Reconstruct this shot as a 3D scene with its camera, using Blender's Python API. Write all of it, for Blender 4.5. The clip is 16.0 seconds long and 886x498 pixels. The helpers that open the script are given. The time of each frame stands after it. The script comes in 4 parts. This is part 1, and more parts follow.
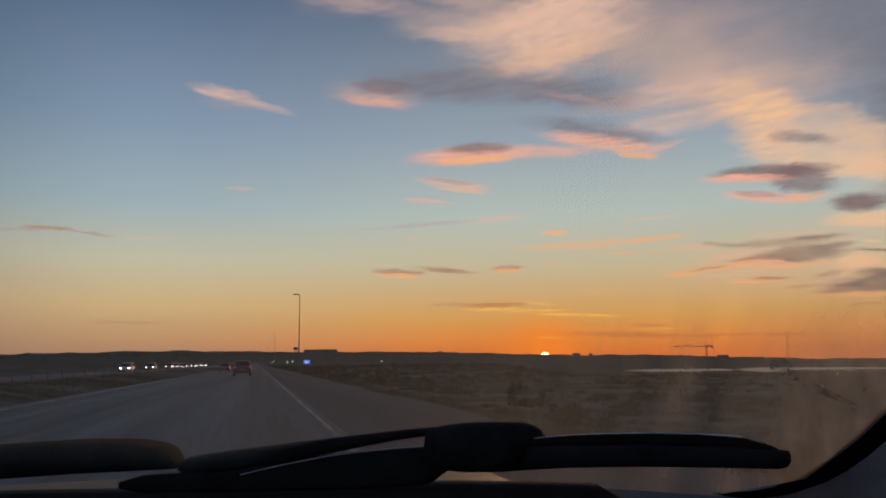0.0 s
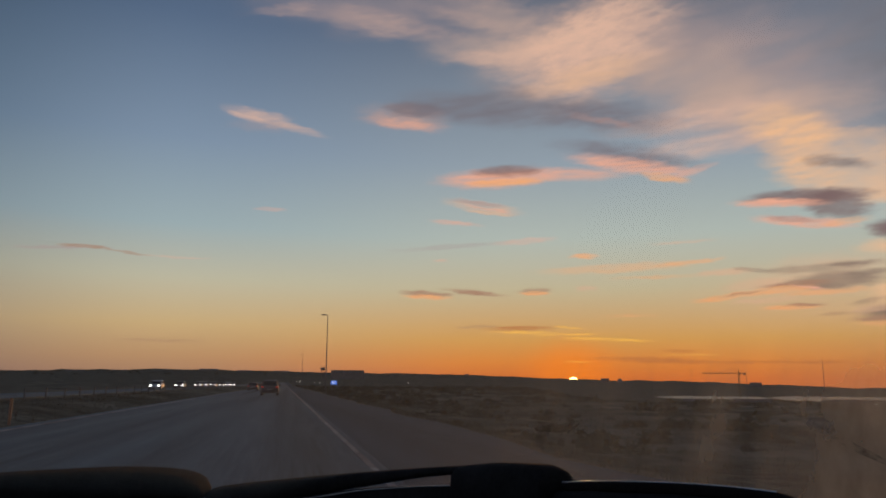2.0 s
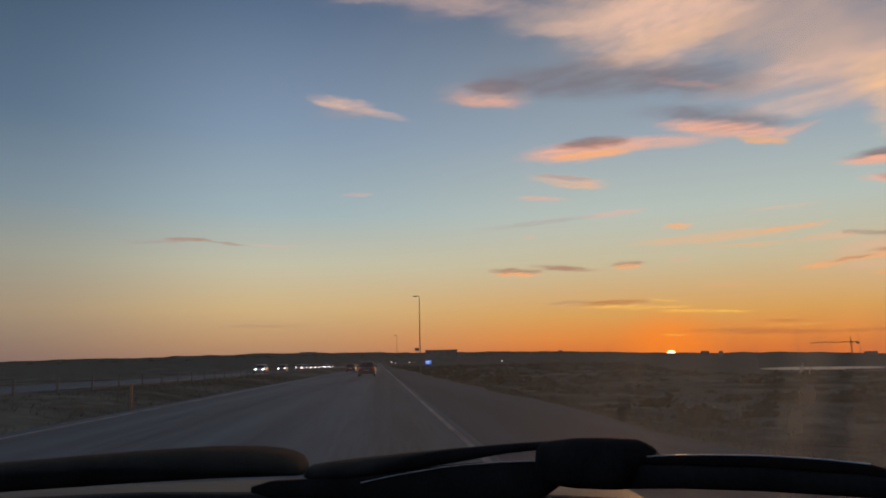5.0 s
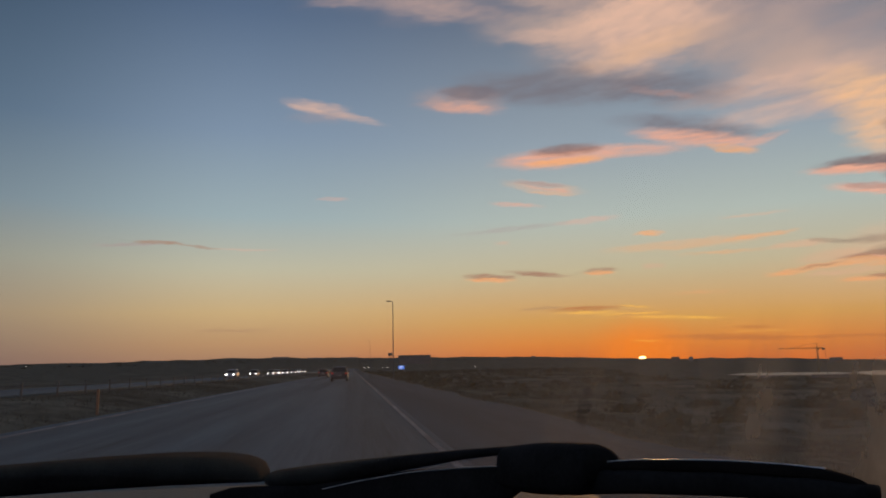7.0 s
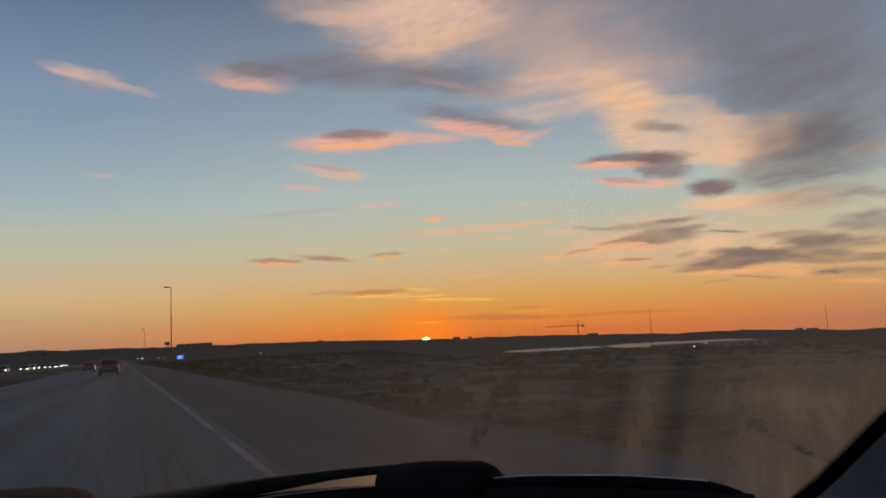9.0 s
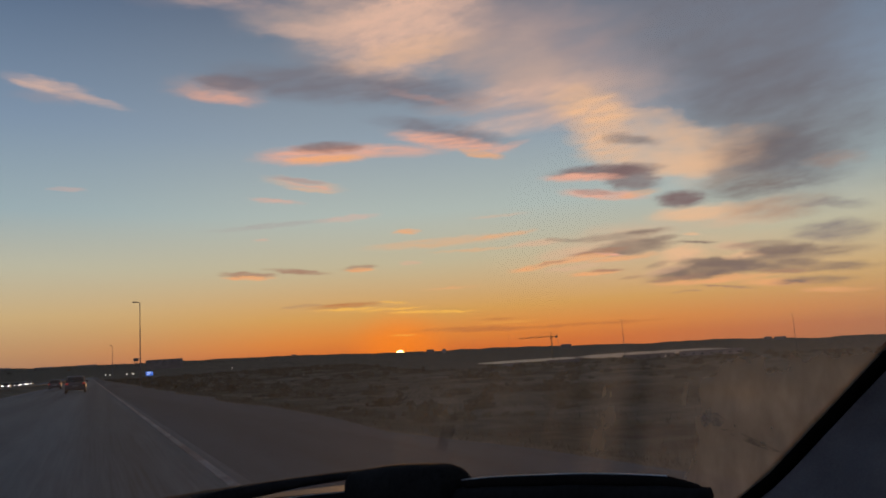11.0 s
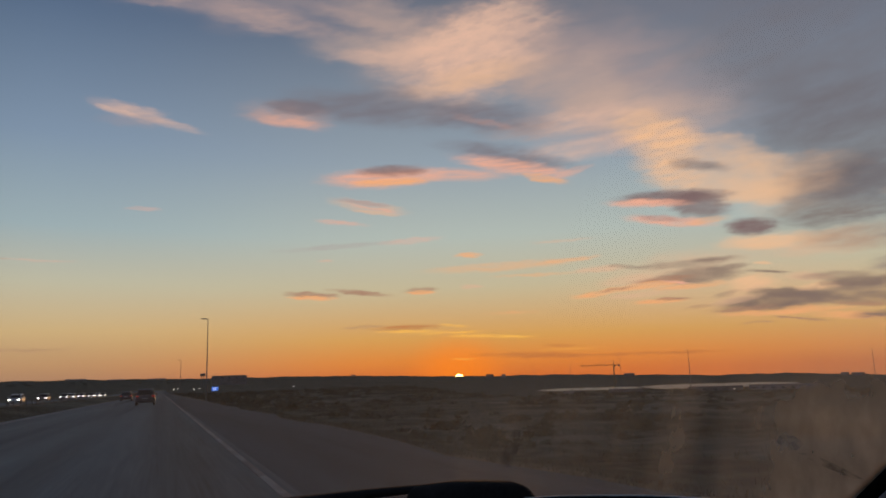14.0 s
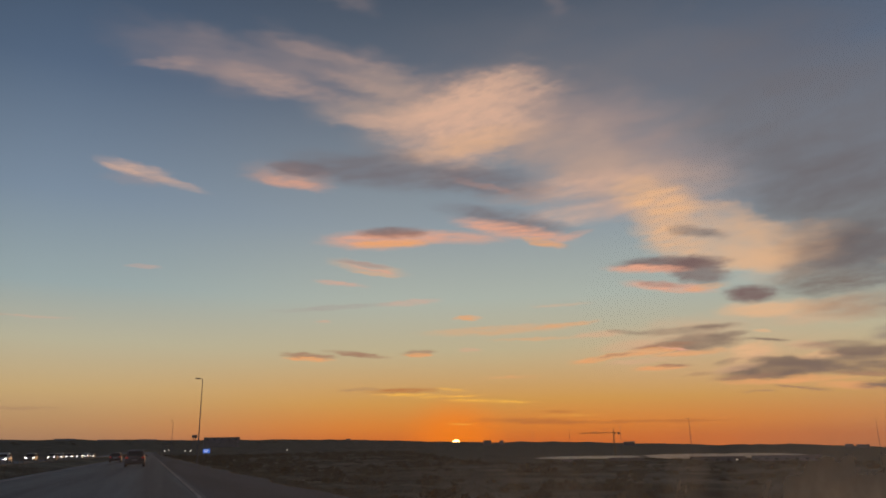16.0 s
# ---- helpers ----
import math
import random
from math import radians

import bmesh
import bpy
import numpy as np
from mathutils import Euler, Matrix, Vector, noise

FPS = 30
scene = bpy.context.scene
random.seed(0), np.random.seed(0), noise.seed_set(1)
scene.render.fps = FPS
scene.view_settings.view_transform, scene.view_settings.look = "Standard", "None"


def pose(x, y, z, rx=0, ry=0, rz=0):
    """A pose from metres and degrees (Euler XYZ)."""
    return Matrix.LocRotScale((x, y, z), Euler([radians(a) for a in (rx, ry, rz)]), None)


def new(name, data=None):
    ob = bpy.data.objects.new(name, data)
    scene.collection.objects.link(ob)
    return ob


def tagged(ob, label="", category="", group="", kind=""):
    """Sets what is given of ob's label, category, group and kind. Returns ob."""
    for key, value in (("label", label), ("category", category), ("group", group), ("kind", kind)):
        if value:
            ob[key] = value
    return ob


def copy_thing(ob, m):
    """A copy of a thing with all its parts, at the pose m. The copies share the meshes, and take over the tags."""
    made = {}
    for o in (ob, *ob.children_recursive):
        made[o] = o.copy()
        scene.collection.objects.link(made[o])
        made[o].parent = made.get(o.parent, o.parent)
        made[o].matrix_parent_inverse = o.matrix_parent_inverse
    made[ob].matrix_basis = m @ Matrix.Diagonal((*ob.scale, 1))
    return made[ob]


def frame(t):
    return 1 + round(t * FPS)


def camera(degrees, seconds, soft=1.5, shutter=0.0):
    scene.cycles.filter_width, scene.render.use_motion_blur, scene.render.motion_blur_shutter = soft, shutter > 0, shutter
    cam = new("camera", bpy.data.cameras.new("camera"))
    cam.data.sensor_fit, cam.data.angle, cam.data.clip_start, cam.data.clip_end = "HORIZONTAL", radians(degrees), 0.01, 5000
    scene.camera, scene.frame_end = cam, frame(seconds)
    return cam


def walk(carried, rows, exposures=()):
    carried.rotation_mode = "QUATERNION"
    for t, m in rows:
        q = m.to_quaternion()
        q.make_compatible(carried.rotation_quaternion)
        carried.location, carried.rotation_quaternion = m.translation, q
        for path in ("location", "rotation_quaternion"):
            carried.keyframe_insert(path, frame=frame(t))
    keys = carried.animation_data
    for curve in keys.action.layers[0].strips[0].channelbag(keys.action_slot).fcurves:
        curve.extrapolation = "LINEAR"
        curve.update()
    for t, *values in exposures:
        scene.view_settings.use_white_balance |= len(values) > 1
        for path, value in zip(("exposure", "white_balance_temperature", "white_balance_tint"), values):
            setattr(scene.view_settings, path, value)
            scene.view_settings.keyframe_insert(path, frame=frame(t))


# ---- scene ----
# ---- the camera, held in the passenger seat of a car ----
cam = camera(63.6, 16.0, soft=1.8)
walk(cam, [
    (0.0, pose(0.029, 0.007, 1.224, 98.47, 0.80, -14.44)),
    (0.5, pose(0.038, 0.008, 1.226, 98.51, 1.12, -13.98)),
    (1.0, pose(0.035, 0.003, 1.232, 98.84, 0.94, -13.31)),
    (1.5, pose(0.029, -0.003, 1.239, 99.45, 0.38, -12.83)),
    (2.0, pose(0.028, 0.005, 1.240, 100.25, -0.16, -12.32)),
    (2.5, pose(0.027, 0.013, 1.241, 100.93, -0.21, -11.97)),
    (3.0, pose(0.030, 0.002, 1.241, 101.03, -0.08, -11.32)),
    (3.5, pose(0.031, -0.010, 1.241, 100.56, 0.34, -10.04)),
    (4.0, pose(0.033, -0.010, 1.240, 99.76, 0.83, -7.98)),
    (4.5, pose(0.035, -0.010, 1.240, 98.88, 1.35, -5.67)),
    (4.7, pose(0.037, -0.008, 1.240, 98.61, 1.31, -4.95)),
    (6.8, pose(0.053, 0.005, 1.238, 99.00, 1.14, -5.96)),
    (7.0, pose(0.054, 0.006, 1.238, 98.99, 1.21, -7.07)),
    (7.5, pose(0.058, 0.017, 1.239, 98.45, 1.31, -10.87)),
    (8.0, pose(0.056, 0.025, 1.258, 97.73, 1.92, -15.52)),
    (8.5, pose(-0.013, 0.044, 1.258, 97.18, 2.37, -20.13)),
    (9.0, pose(-0.038, 0.027, 1.280, 97.10, 3.06, -23.84)),
    (9.2, pose(-0.038, 0.026, 1.279, 97.17, 3.22, -25.12)),
    (11.3, pose(-0.037, 0.013, 1.270, 98.00, 3.75, -25.91)),
    (11.5, pose(-0.037, 0.012, 1.268, 97.96, 3.35, -25.28)),
    (12.0, pose(-0.037, 0.015, 1.256, 97.92, 2.34, -23.87)),
    (12.5, pose(-0.042, 0.016, 1.255, 98.09, 1.54, -22.62)),
    (13.0, pose(-0.043, 0.015, 1.259, 100.13, 1.10, -21.90)),
    (13.5, pose(-0.043, 0.013, 1.264, 100.40, 1.64, -21.42)),
    (14.0, pose(-0.044, 0.014, 1.263, 100.09, 1.91, -21.22)),
    (14.5, pose(-0.046, 0.016, 1.265, 101.31, 1.78, -21.40)),
    (15.0, pose(-0.046, 0.016, 1.265, 103.64, 1.44, -21.82)),
    (15.5, pose(-0.046, 0.016, 1.265, 105.10, 1.10, -21.95)),
    (16.0, pose(-0.046, 0.016, 1.265, 105.08, 1.02, -21.48)),
], exposures=[(0, 0.2, 6560, 10), (3, 0.08, 6650, 10), (4.6, 0.26, 6560, 10), (7.2, 0.16, 6600, 10), (9, 0.2, 6500, 10), (11.4, 0.12, 6500, 10), (12.2, 0.2, 6450, 10), (13, 0.1, 6450, 10), (13.6, 0.12, 6550, 10), (14.5, 0.2, 6700, 10), (15.4, 0.03, 6900, 10), (16, 0.02, 6900, 10)])
EYE = 1.25          # height of the eye above the road


# ---- the evening sky and the sun on the horizon ----
SUN_AZ, SUN_EL = 22.5, -0.13          # degrees, from the road's direction to the right, and up


def lin(r, g, b):
    """A colour seen as 0 to 255, as scene light."""
    f = lambda c: c / 12.92 if c <= 0.04045 else ((c + 0.055) / 1.055) ** 2.4
    return (f(r / 255), f(g / 255), f(b / 255), 1.0)


world = bpy.data.worlds.new("evening_sky")
scene.world = world
world.use_nodes = True
wt = world.node_tree
wt.nodes.clear()


def wnode(kind, *ins, **sets):
    """A node of the sky; ins are values, or outputs to link to its sockets in order."""
    n = wt.nodes.new(kind)
    for k, v in sets.items():
        setattr(n, k, v)
    for s, v in zip(n.inputs, ins):
        if v is None:
            continue
        if isinstance(v, bpy.types.NodeSocket):
            wt.links.new(v, s)
        else:
            s.default_value = v
    return n


def wmath(op, a, b=None, clamp=False):
    return wnode("ShaderNodeMath", a, b, operation=op, use_clamp=clamp).outputs[0]


def wmix(fac, a, b, blend="MIX"):
    n = wt.nodes.new("ShaderNodeMix")
    n.data_type, n.blend_type, n.clamp_factor = "RGBA", blend, True
    for i, v in ((0, fac), (6, a), (7, b)):
        if isinstance(v, bpy.types.NodeSocket):
            wt.links.new(v, n.inputs[i])
        else:
            n.inputs[i].default_value = v
    return n.outputs[2]


def wramp(fac, stops):
    n = wt.nodes.new("ShaderNodeValToRGB")
    wt.links.new(fac, n.inputs[0])
    el = n.color_ramp.elements
    while len(el) < len(stops):
        el.new(0.5)
    for e, (p, c) in zip(el, stops):
        e.position, e.color = p, c
    return n.outputs[0]


way = wnode("ShaderNodeVectorMath", wnode("ShaderNodeTexCoord").outputs["Generated"], operation="NORMALIZE").outputs[0]
sep = wnode("ShaderNodeSeparateXYZ", way)
AZ = wmath("MULTIPLY", wmath("ARCTAN2", sep.outputs[0], sep.outputs[1]), 57.29578)
EL = wmath("MULTIPLY", wmath("ARCSINE", sep.outputs[2]), 57.29578)
SKY_UV = wnode("ShaderNodeCombineXYZ", AZ, EL, 0.0).outputs[0]

# clear sky: by height over the horizon, away from the sun and towards it
HI = wmath("DIVIDE", EL, 60.0, True)
away = wramp(HI, [(0.0, lin(160, 120, 97)), (1.6 / 60, lin(182, 141, 103)), (4 / 60, lin(196, 167, 122)), (7.5 / 60, lin(182, 178, 157)),
                  (11.5 / 60, lin(150, 167, 173)), (18 / 60, lin(122, 141, 163)), (27 / 60, lin(84, 103, 130)), (36 / 60, lin(56, 73, 97)), (1.0, lin(52, 67, 92))])
near = wramp(HI, [(0.0, lin(212, 111, 48)), (1.2 / 60, lin(221, 132, 56)), (3.0 / 60, lin(210, 155, 84)), (7 / 60, lin(188, 176, 146)),
                  (11 / 60, lin(170, 179, 173)), (17 / 60, lin(141, 154, 166)), (27 / 60, lin(99, 110, 128)), (36 / 60, lin(67, 80, 99)), (1.0, lin(54, 68, 92))])
signed = wmath("SUBTRACT", AZ, SUN_AZ)
off = wmath("MAXIMUM", wmath("MULTIPLY", signed, 0.60), wmath("MULTIPLY", signed, -1.0))
side = wnode("ShaderNodeMapRange", off, 3.0, 33.0, 1.0, 0.0, interpolation_type="SMOOTHSTEP").outputs[0]
sky = wmix(side, away, near)
# farther round it is a darker blue, and behind, opposite the sun, the pale blue of dusk
blue = wramp(HI, [(0.0, lin(122, 97, 92)), (4 / 60, lin(152, 134, 112)), (8 / 60, lin(143, 144, 134)), (12 / 60, lin(116, 132, 143)), (18 / 60, lin(86, 106, 127)),
                  (27 / 60, lin(61, 80, 102)), (36 / 60, lin(47, 63, 84)), (1.0, lin(52, 66, 90))])
dusk = wramp(HI, [(0.0, lin(110, 108, 128)), (6 / 60, lin(138, 132, 150)), (16 / 60, lin(124, 142, 172)), (32 / 60, lin(98, 122, 156)), (1.0, lin(66, 86, 120))])
sky = wmix(wnode("ShaderNodeMapRange", off, 30.0, 52.0, 0.0, 1.0, interpolation_type="SMOOTHSTEP").outputs[0], sky, blue)
sky = wmix(wnode("ShaderNodeMapRange", off, 62.0, 120.0, 0.0, 1.0, interpolation_type="SMOOTHSTEP").outputs[0], sky, dusk)
# the glow round the sun
dist = wnode("ShaderNodeVectorMath", wnode("ShaderNodeCombineXYZ", wmath("MULTIPLY", signed, 0.8), wmath("SUBTRACT", EL, SUN_EL), 0.0).outputs[0], operation="LENGTH").outputs["Value"]
glow = wnode("ShaderNodeMapRange", dist, 0.0, 4.6, 0.75, 0.0, interpolation_type="SMOOTHERSTEP").outputs[0]
sky = wmix(glow, sky, lin(255, 132, 22))

# clouds: soft streaked patches, each at its place in the sky
def stretched(su, sv, detail, seed, turn=0.0, rough=0.58):
    v = SKY_UV
    if turn:
        v = wnode("ShaderNodeVectorRotate", v, (0, 0, 0), (0, 0, 1), radians(turn)).outputs[0]
    v = wnode("ShaderNodeVectorMath", v, (su, sv, 1.0), operation="MULTIPLY").outputs[0]
    v = wnode("ShaderNodeVectorMath", v, (seed, seed * 1.7, seed * 0.3), operation="ADD").outputs[0]
    n = wt.nodes.new("ShaderNodeTexNoise")
    wt.links.new(v, n.inputs["Vector"])
    n.inputs["Scale"].default_value, n.inputs["Detail"].default_value, n.inputs["Roughness"].default_value = 1.0, detail, rough
    return n


def warped(n, au, av, base=None):
    c = wnode("ShaderNodeVectorMath", n.outputs["Color"], (0.5, 0.5, 0.5), operation="SUBTRACT").outputs[0]
    c = wnode("ShaderNodeVectorMath", c, (au, av, 0.0), operation="MULTIPLY").outputs[0]
    return wnode("ShaderNodeVectorMath", base or SKY_UV, c, operation="ADD").outputs[0]


fine_n, mid_n, big_n = stretched(0.9, 3.0, 5.0, 3.1), stretched(0.36, 1.2, 7.0, 8.4), stretched(0.16, 0.4, 7.0, 1.7)
PLACE = [warped(fine_n, 1.9, 0.42), warped(mid_n, 3.0, 1.3), warped(big_n, 6.0, 4.0, warped(mid_n, 2.2, 1.2))]
PLACE += [PLACE[2], PLACE[0]]
grain_n = wnode("ShaderNodeMapRange", stretched(0.55, 4.2, 6.0, 5.5).outputs[0], 0.34, 0.62, 0.55, 1.05).outputs[0]
tuft_n = wnode("ShaderNodeMapRange", stretched(0.62, 1.9, 11.0, 12.5, -10.0, 0.68).outputs[0], 0.36, 0.60, 0.42, 1.0).outputs[0]
film_n = wnode("ShaderNodeMapRange", stretched(0.16, 0.5, 8.0, 21.0, -8.0).outputs[0], 0.32, 0.62, 0.6, 1.0).outputs[0]
soft_n = wnode("ShaderNodeMapRange", stretched(0.5, 2.4, 9.0, 31.0, -5.0, 0.64).outputs[0], 0.34, 0.62, 0.55, 1.04).outputs[0]
even_n = wnode("ShaderNodeMapRange", stretched(0.5, 1.5, 5.0, 41.0).outputs[0], 0.34, 0.62, 0.78, 1.02).outputs[0]
DENSE = [grain_n, soft_n, tuft_n, film_n, even_n]
EDGE = [(1.25, 0.45), (1.3, 0.3), (1.25, 0.25), (1.3, 0.15), (1.2, 0.5)]

CREAM, PEACH, GOLD = lin(216, 176, 156), lin(214, 172, 142), lin(230, 182, 142)
PINK, ORANGE, YELLOW = lin(224, 165, 142), lin(232, 166, 114), lin(250, 190, 84)
ROSE, MAUVE, DUSK = lin(162, 143, 142), lin(114, 104, 111), lin(160, 122, 102)
VEIL, VEILDARK, EMBER = lin(120, 117, 124), lin(104, 97, 101), lin(176, 104, 62)
ASH, BLUSH, PLUM = lin(125, 106, 97), lin(186, 160, 148), lin(120, 99, 99)
SLATE = lin(115, 112, 121)


def cloud(az, el, half, thick, tilt, colour, density, kind):
    """One patch of cloud, az and el in degrees, tilt up to the right."""
    global sky
    m = wt.nodes.new("ShaderNodeMapping")
    m.vector_type = "TEXTURE"
    # each patch waits for the sky painted before it, so that the long chain is worked through in order
    wt.links.new(wnode("ShaderNodeVectorMath", sky, (1e-7, 1e-7, 1e-7), PLACE[kind], operation="MULTIPLY_ADD").outputs[0], m.inputs[0])
    m.inputs[1].default_value, m.inputs[2].default_value, m.inputs[3].default_value = (az, el, 0), (0, 0, radians(tilt)), (half, thick, 1)
    d = wnode("ShaderNodeVectorMath", m.outputs[0], operation="LENGTH").outputs["Value"]
    a = wnode("ShaderNodeMapRange", d, EDGE[kind][0], EDGE[kind][1], 0.0, density, interpolation_type="SMOOTHSTEP").outputs[0]
    sky = wmix(wmath("MULTIPLY", a, DENSE[kind]), sky, colour)


cloud(40.85, 24.73, 20.85, 7.49, -14.8, VEIL, .6, 3)
cloud(52.85, 22.04, 12.35, 8.08, -22.6, VEILDARK, .48, 3)
cloud(52.56, 15.72, 9.31, 5.49, -20.7, VEILDARK, .8, 3)
cloud(4.23, 28.87, 9.76, 2.13, -4.2, ROSE, .5, 3)
cloud(13.34, 29.41, 7.30, 1.77, -8.5, ROSE, .5, 3)
cloud(17.33, 28.04, 5.42, 1.46, -9.5, BLUSH, .55, 3)
cloud(10.85, 30.23, 5.80, 0.58, -7.3, CREAM, .18, 1)
cloud(14.85, 27.98, 4.87, 0.60, -10.3, CREAM, .18, 1)
cloud(7.60, 27.54, 6.99, 1.01, -5.9, CREAM, .32, 1)
cloud(-1.11, 28.05, 3.04, 0.40, 6.2, CREAM, .25, 1)
cloud(16.20, 25.70, 5.20, 1.40, -3.0, BLUSH, .6, 3)
cloud(16.80, 25.00, 4.60, 0.60, -2.0, CREAM, .45, 1)
cloud(24.23, 25.15, 9.25, 4.16, 5.3, BLUSH, .9, 3)
cloud(24.73, 25.36, 8.03, 3.50, 8.6, CREAM, .95, 2)
cloud(25.29, 27.08, 5.85, 1.73, 15.3, CREAM, .7, 2)
cloud(27.97, 26.29, 4.31, 0.39, 19.0, CREAM, .5, 0)
cloud(22.78, 26.29, 5.40, 0.35, 11.0, CREAM, .45, 0)
cloud(27.86, 24.24, 4.81, 0.31, 11.3, CREAM, .4, 0)
cloud(29.31, 28.14, 2.92, 0.34, -21.5, BLUSH, .5, 0)
cloud(20.78, 25.27, 7.35, 0.61, -2.3, CREAM, .45, 1)
cloud(26.14, 23.76, 5.81, 0.97, 4.7, PEACH, .6, 1)
cloud(22.20, 22.77, 4.85, 0.71, 8.0, PEACH, .5, 1)
cloud(36.48, 22.08, 9.55, 4.75, -19.2, ROSE, .85, 3)
cloud(33.24, 22.18, 6.54, 2.63, -14.3, BLUSH, .6, 3)
cloud(38.06, 19.51, 6.66, 2.17, -10.1, BLUSH, .7, 3)
cloud(33.50, 19.51, 7.33, 1.15, 3.0, CREAM, .6, 1)
cloud(34.72, 17.54, 7.21, 0.97, 3.0, CREAM, .55, 1)
cloud(39.41, 17.61, 3.70, 1.82, -26.1, GOLD, .9, 1)
cloud(40.01, 14.94, 2.99, 1.81, -31.1, GOLD, .8, 1)
cloud(45.79, 13.23, 5.87, 2.00, -13.1, GOLD, .75, 3)
cloud(44.44, 15.30, 3.64, 0.93, -12.3, GOLD, .5, 1)
cloud(42.14, 15.06, 1.87, 0.51, -11.5, VEILDARK, .7, 1)
cloud(52.02, 12.22, 5.28, 2.37, -1.3, VEILDARK, .8, 3)
cloud(50.04, 8.46, 4.65, 0.95, 1.0, PEACH, .6, 1)
cloud(51.73, 10.27, 4.91, 0.87, 2.1, VEILDARK, .65, 1)
cloud(47.73, 13.20, 4.59, 1.39, 5.6, GOLD, .6, 3)
cloud(51.00, 13.30, 3.60, 1.90, 4.0, VEILDARK, .5, 3)
cloud(49.80, 10.70, 3.90, 0.90, -4.0, ASH, .5, 1)
cloud(47.53, 8.91, 4.11, 0.61, 1.2, GOLD, .5, 1)
cloud(43.35, 16.50, 3.72, 0.85, -17.4, GOLD, .5, 3)
cloud(13.99, 21.40, 6.16, 1.45, -2.1, SLATE, .78, 1)
cloud(19.27, 21.11, 7.19, 1.50, -3.9, SLATE, .66, 1)
cloud(25.99, 20.20, 5.48, 1.35, -9.8, MAUVE, .66, 1)
cloud(17.83, 22.58, 3.38, 0.71, -8.8, SLATE, .35, 1)
cloud(8.86, 20.64, 3.58, 1.05, -4.3, ROSE, .9, 1)
cloud(9.11, 20.15, 3.00, 0.55, -5.6, PINK, .62, 1)
cloud(9.90, 21.25, 2.70, 0.66, -3.0, MAUVE, .72, 4)
cloud(25.50, 19.99, 2.62, 0.36, -15.4, PINK, .2, 1)
cloud(-2.44, 19.95, 3.24, 0.58, -8.2, CREAM, .62, 1)
cloud(0.40, 19.30, 2.40, 0.32, -9.0, CREAM, .34, 0)
cloud(-3.80, 19.95, 1.90, 0.20, -9.0, CREAM, .5, 0)
cloud(-2.58, 19.35, 2.62, 0.50, 0.8, ROSE, .3, 1)
cloud(16.88, 15.88, 5.13, 0.81, 2.2, PINK, .95, 0)
cloud(22.53, 15.97, 4.47, 0.54, -3.1, PINK, .65, 0)
cloud(17.35, 15.52, 3.50, 0.36, 2.0, ORANGE, .8, 0)
cloud(17.60, 16.40, 3.00, 0.50, 0.8, PLUM, .74, 4)
cloud(17.40, 15.95, 3.20, 0.30, 1.6, PINK, .4, 0)
cloud(27.29, 17.22, 5.85, 0.90, -12.1, MAUVE, .7, 1)
cloud(27.48, 16.39, 4.90, 0.63, -11.2, PINK, .85, 0)
cloud(29.98, 15.28, 2.07, 0.31, -12.9, ORANGE, .7, 0)
cloud(32.31, 15.68, 1.82, 0.31, 11.9, PINK, .4, 0)
cloud(15.51, 13.62, 3.22, 0.50, -8.4, PEACH, .55, 0)
cloud(15.20, 13.90, 2.20, 0.22, -8.0, ROSE, .7, 0)
cloud(16.30, 13.10, 2.20, 0.18, -6.0, PEACH, .7, 0)
cloud(15.97, 13.45, 2.39, 0.13, -9.6, PINK, .6, 0)
cloud(13.24, 12.34, 2.04, 0.22, -5.2, PINK, .55, 0)
cloud(12.83, 10.41, 4.92, 0.22, 4.5, ROSE, .35, 0)
cloud(18.97, 10.82, 2.52, 0.27, 3.4, PINK, .4, 0)
cloud(23.67, 9.53, 1.14, 0.22, -1.4, ORANGE, .9, 0)
cloud(12.05, 9.34, 0.80, 0.13, 0.5, PINK, .5, 0)
cloud(26.45, 8.51, 6.31, 0.40, 1.2, ORANGE, .42, 0)
cloud(10.94, 6.65, 2.27, 0.26, -2.8, DUSK, .85, 0)
cloud(14.91, 6.74, 2.67, 0.22, -6.2, DUSK, .85, 0)
cloud(10.95, 6.39, 1.96, 0.18, -1.8, ORANGE, .95, 0)
cloud(19.62, 6.83, 1.44, 0.27, 2.2, DUSK, .8, 0)
cloud(19.71, 6.65, 1.26, 0.18, -0.8, ORANGE, .95, 0)
cloud(23.69, 7.02, 0.99, 0.13, -1.3, PINK, .5, 0)
cloud(18.48, 3.90, 2.88, 0.22, 1.1, EMBER, .65, 0)
cloud(18.70, 3.59, 2.90, 0.11, -0.8, YELLOW, .65, 0)
cloud(23.80, 3.07, 2.13, 0.11, -1.1, YELLOW, .7, 0)
cloud(26.89, 2.92, 1.85, 0.09, -1.3, YELLOW, .7, 0)
cloud(22.27, 3.93, 1.34, 0.09, -5.0, YELLOW, .6, 0)
cloud(29.22, 1.37, 3.24, 0.25, -3.2, EMBER, .7, 0)
cloud(36.41, 1.20, 7.38, 0.12, -0.4, EMBER, .6, 0)
cloud(25.74, 1.52, 2.19, 0.17, -1.1, EMBER, .4, 0)
cloud(30.34, 2.11, 1.30, 0.13, -1.4, EMBER, .45, 0)
cloud(22.87, 1.28, 1.10, 0.09, -1.1, YELLOW, .6, 0)
cloud(40.01, 12.94, 4.38, 0.60, -3.1, PLUM, .95, 4)
cloud(41.82, 12.17, 2.38, 1.11, -11.6, PLUM, .8, 4)
cloud(38.06, 12.68, 3.22, 0.35, -4.6, PINK, .95, 0)
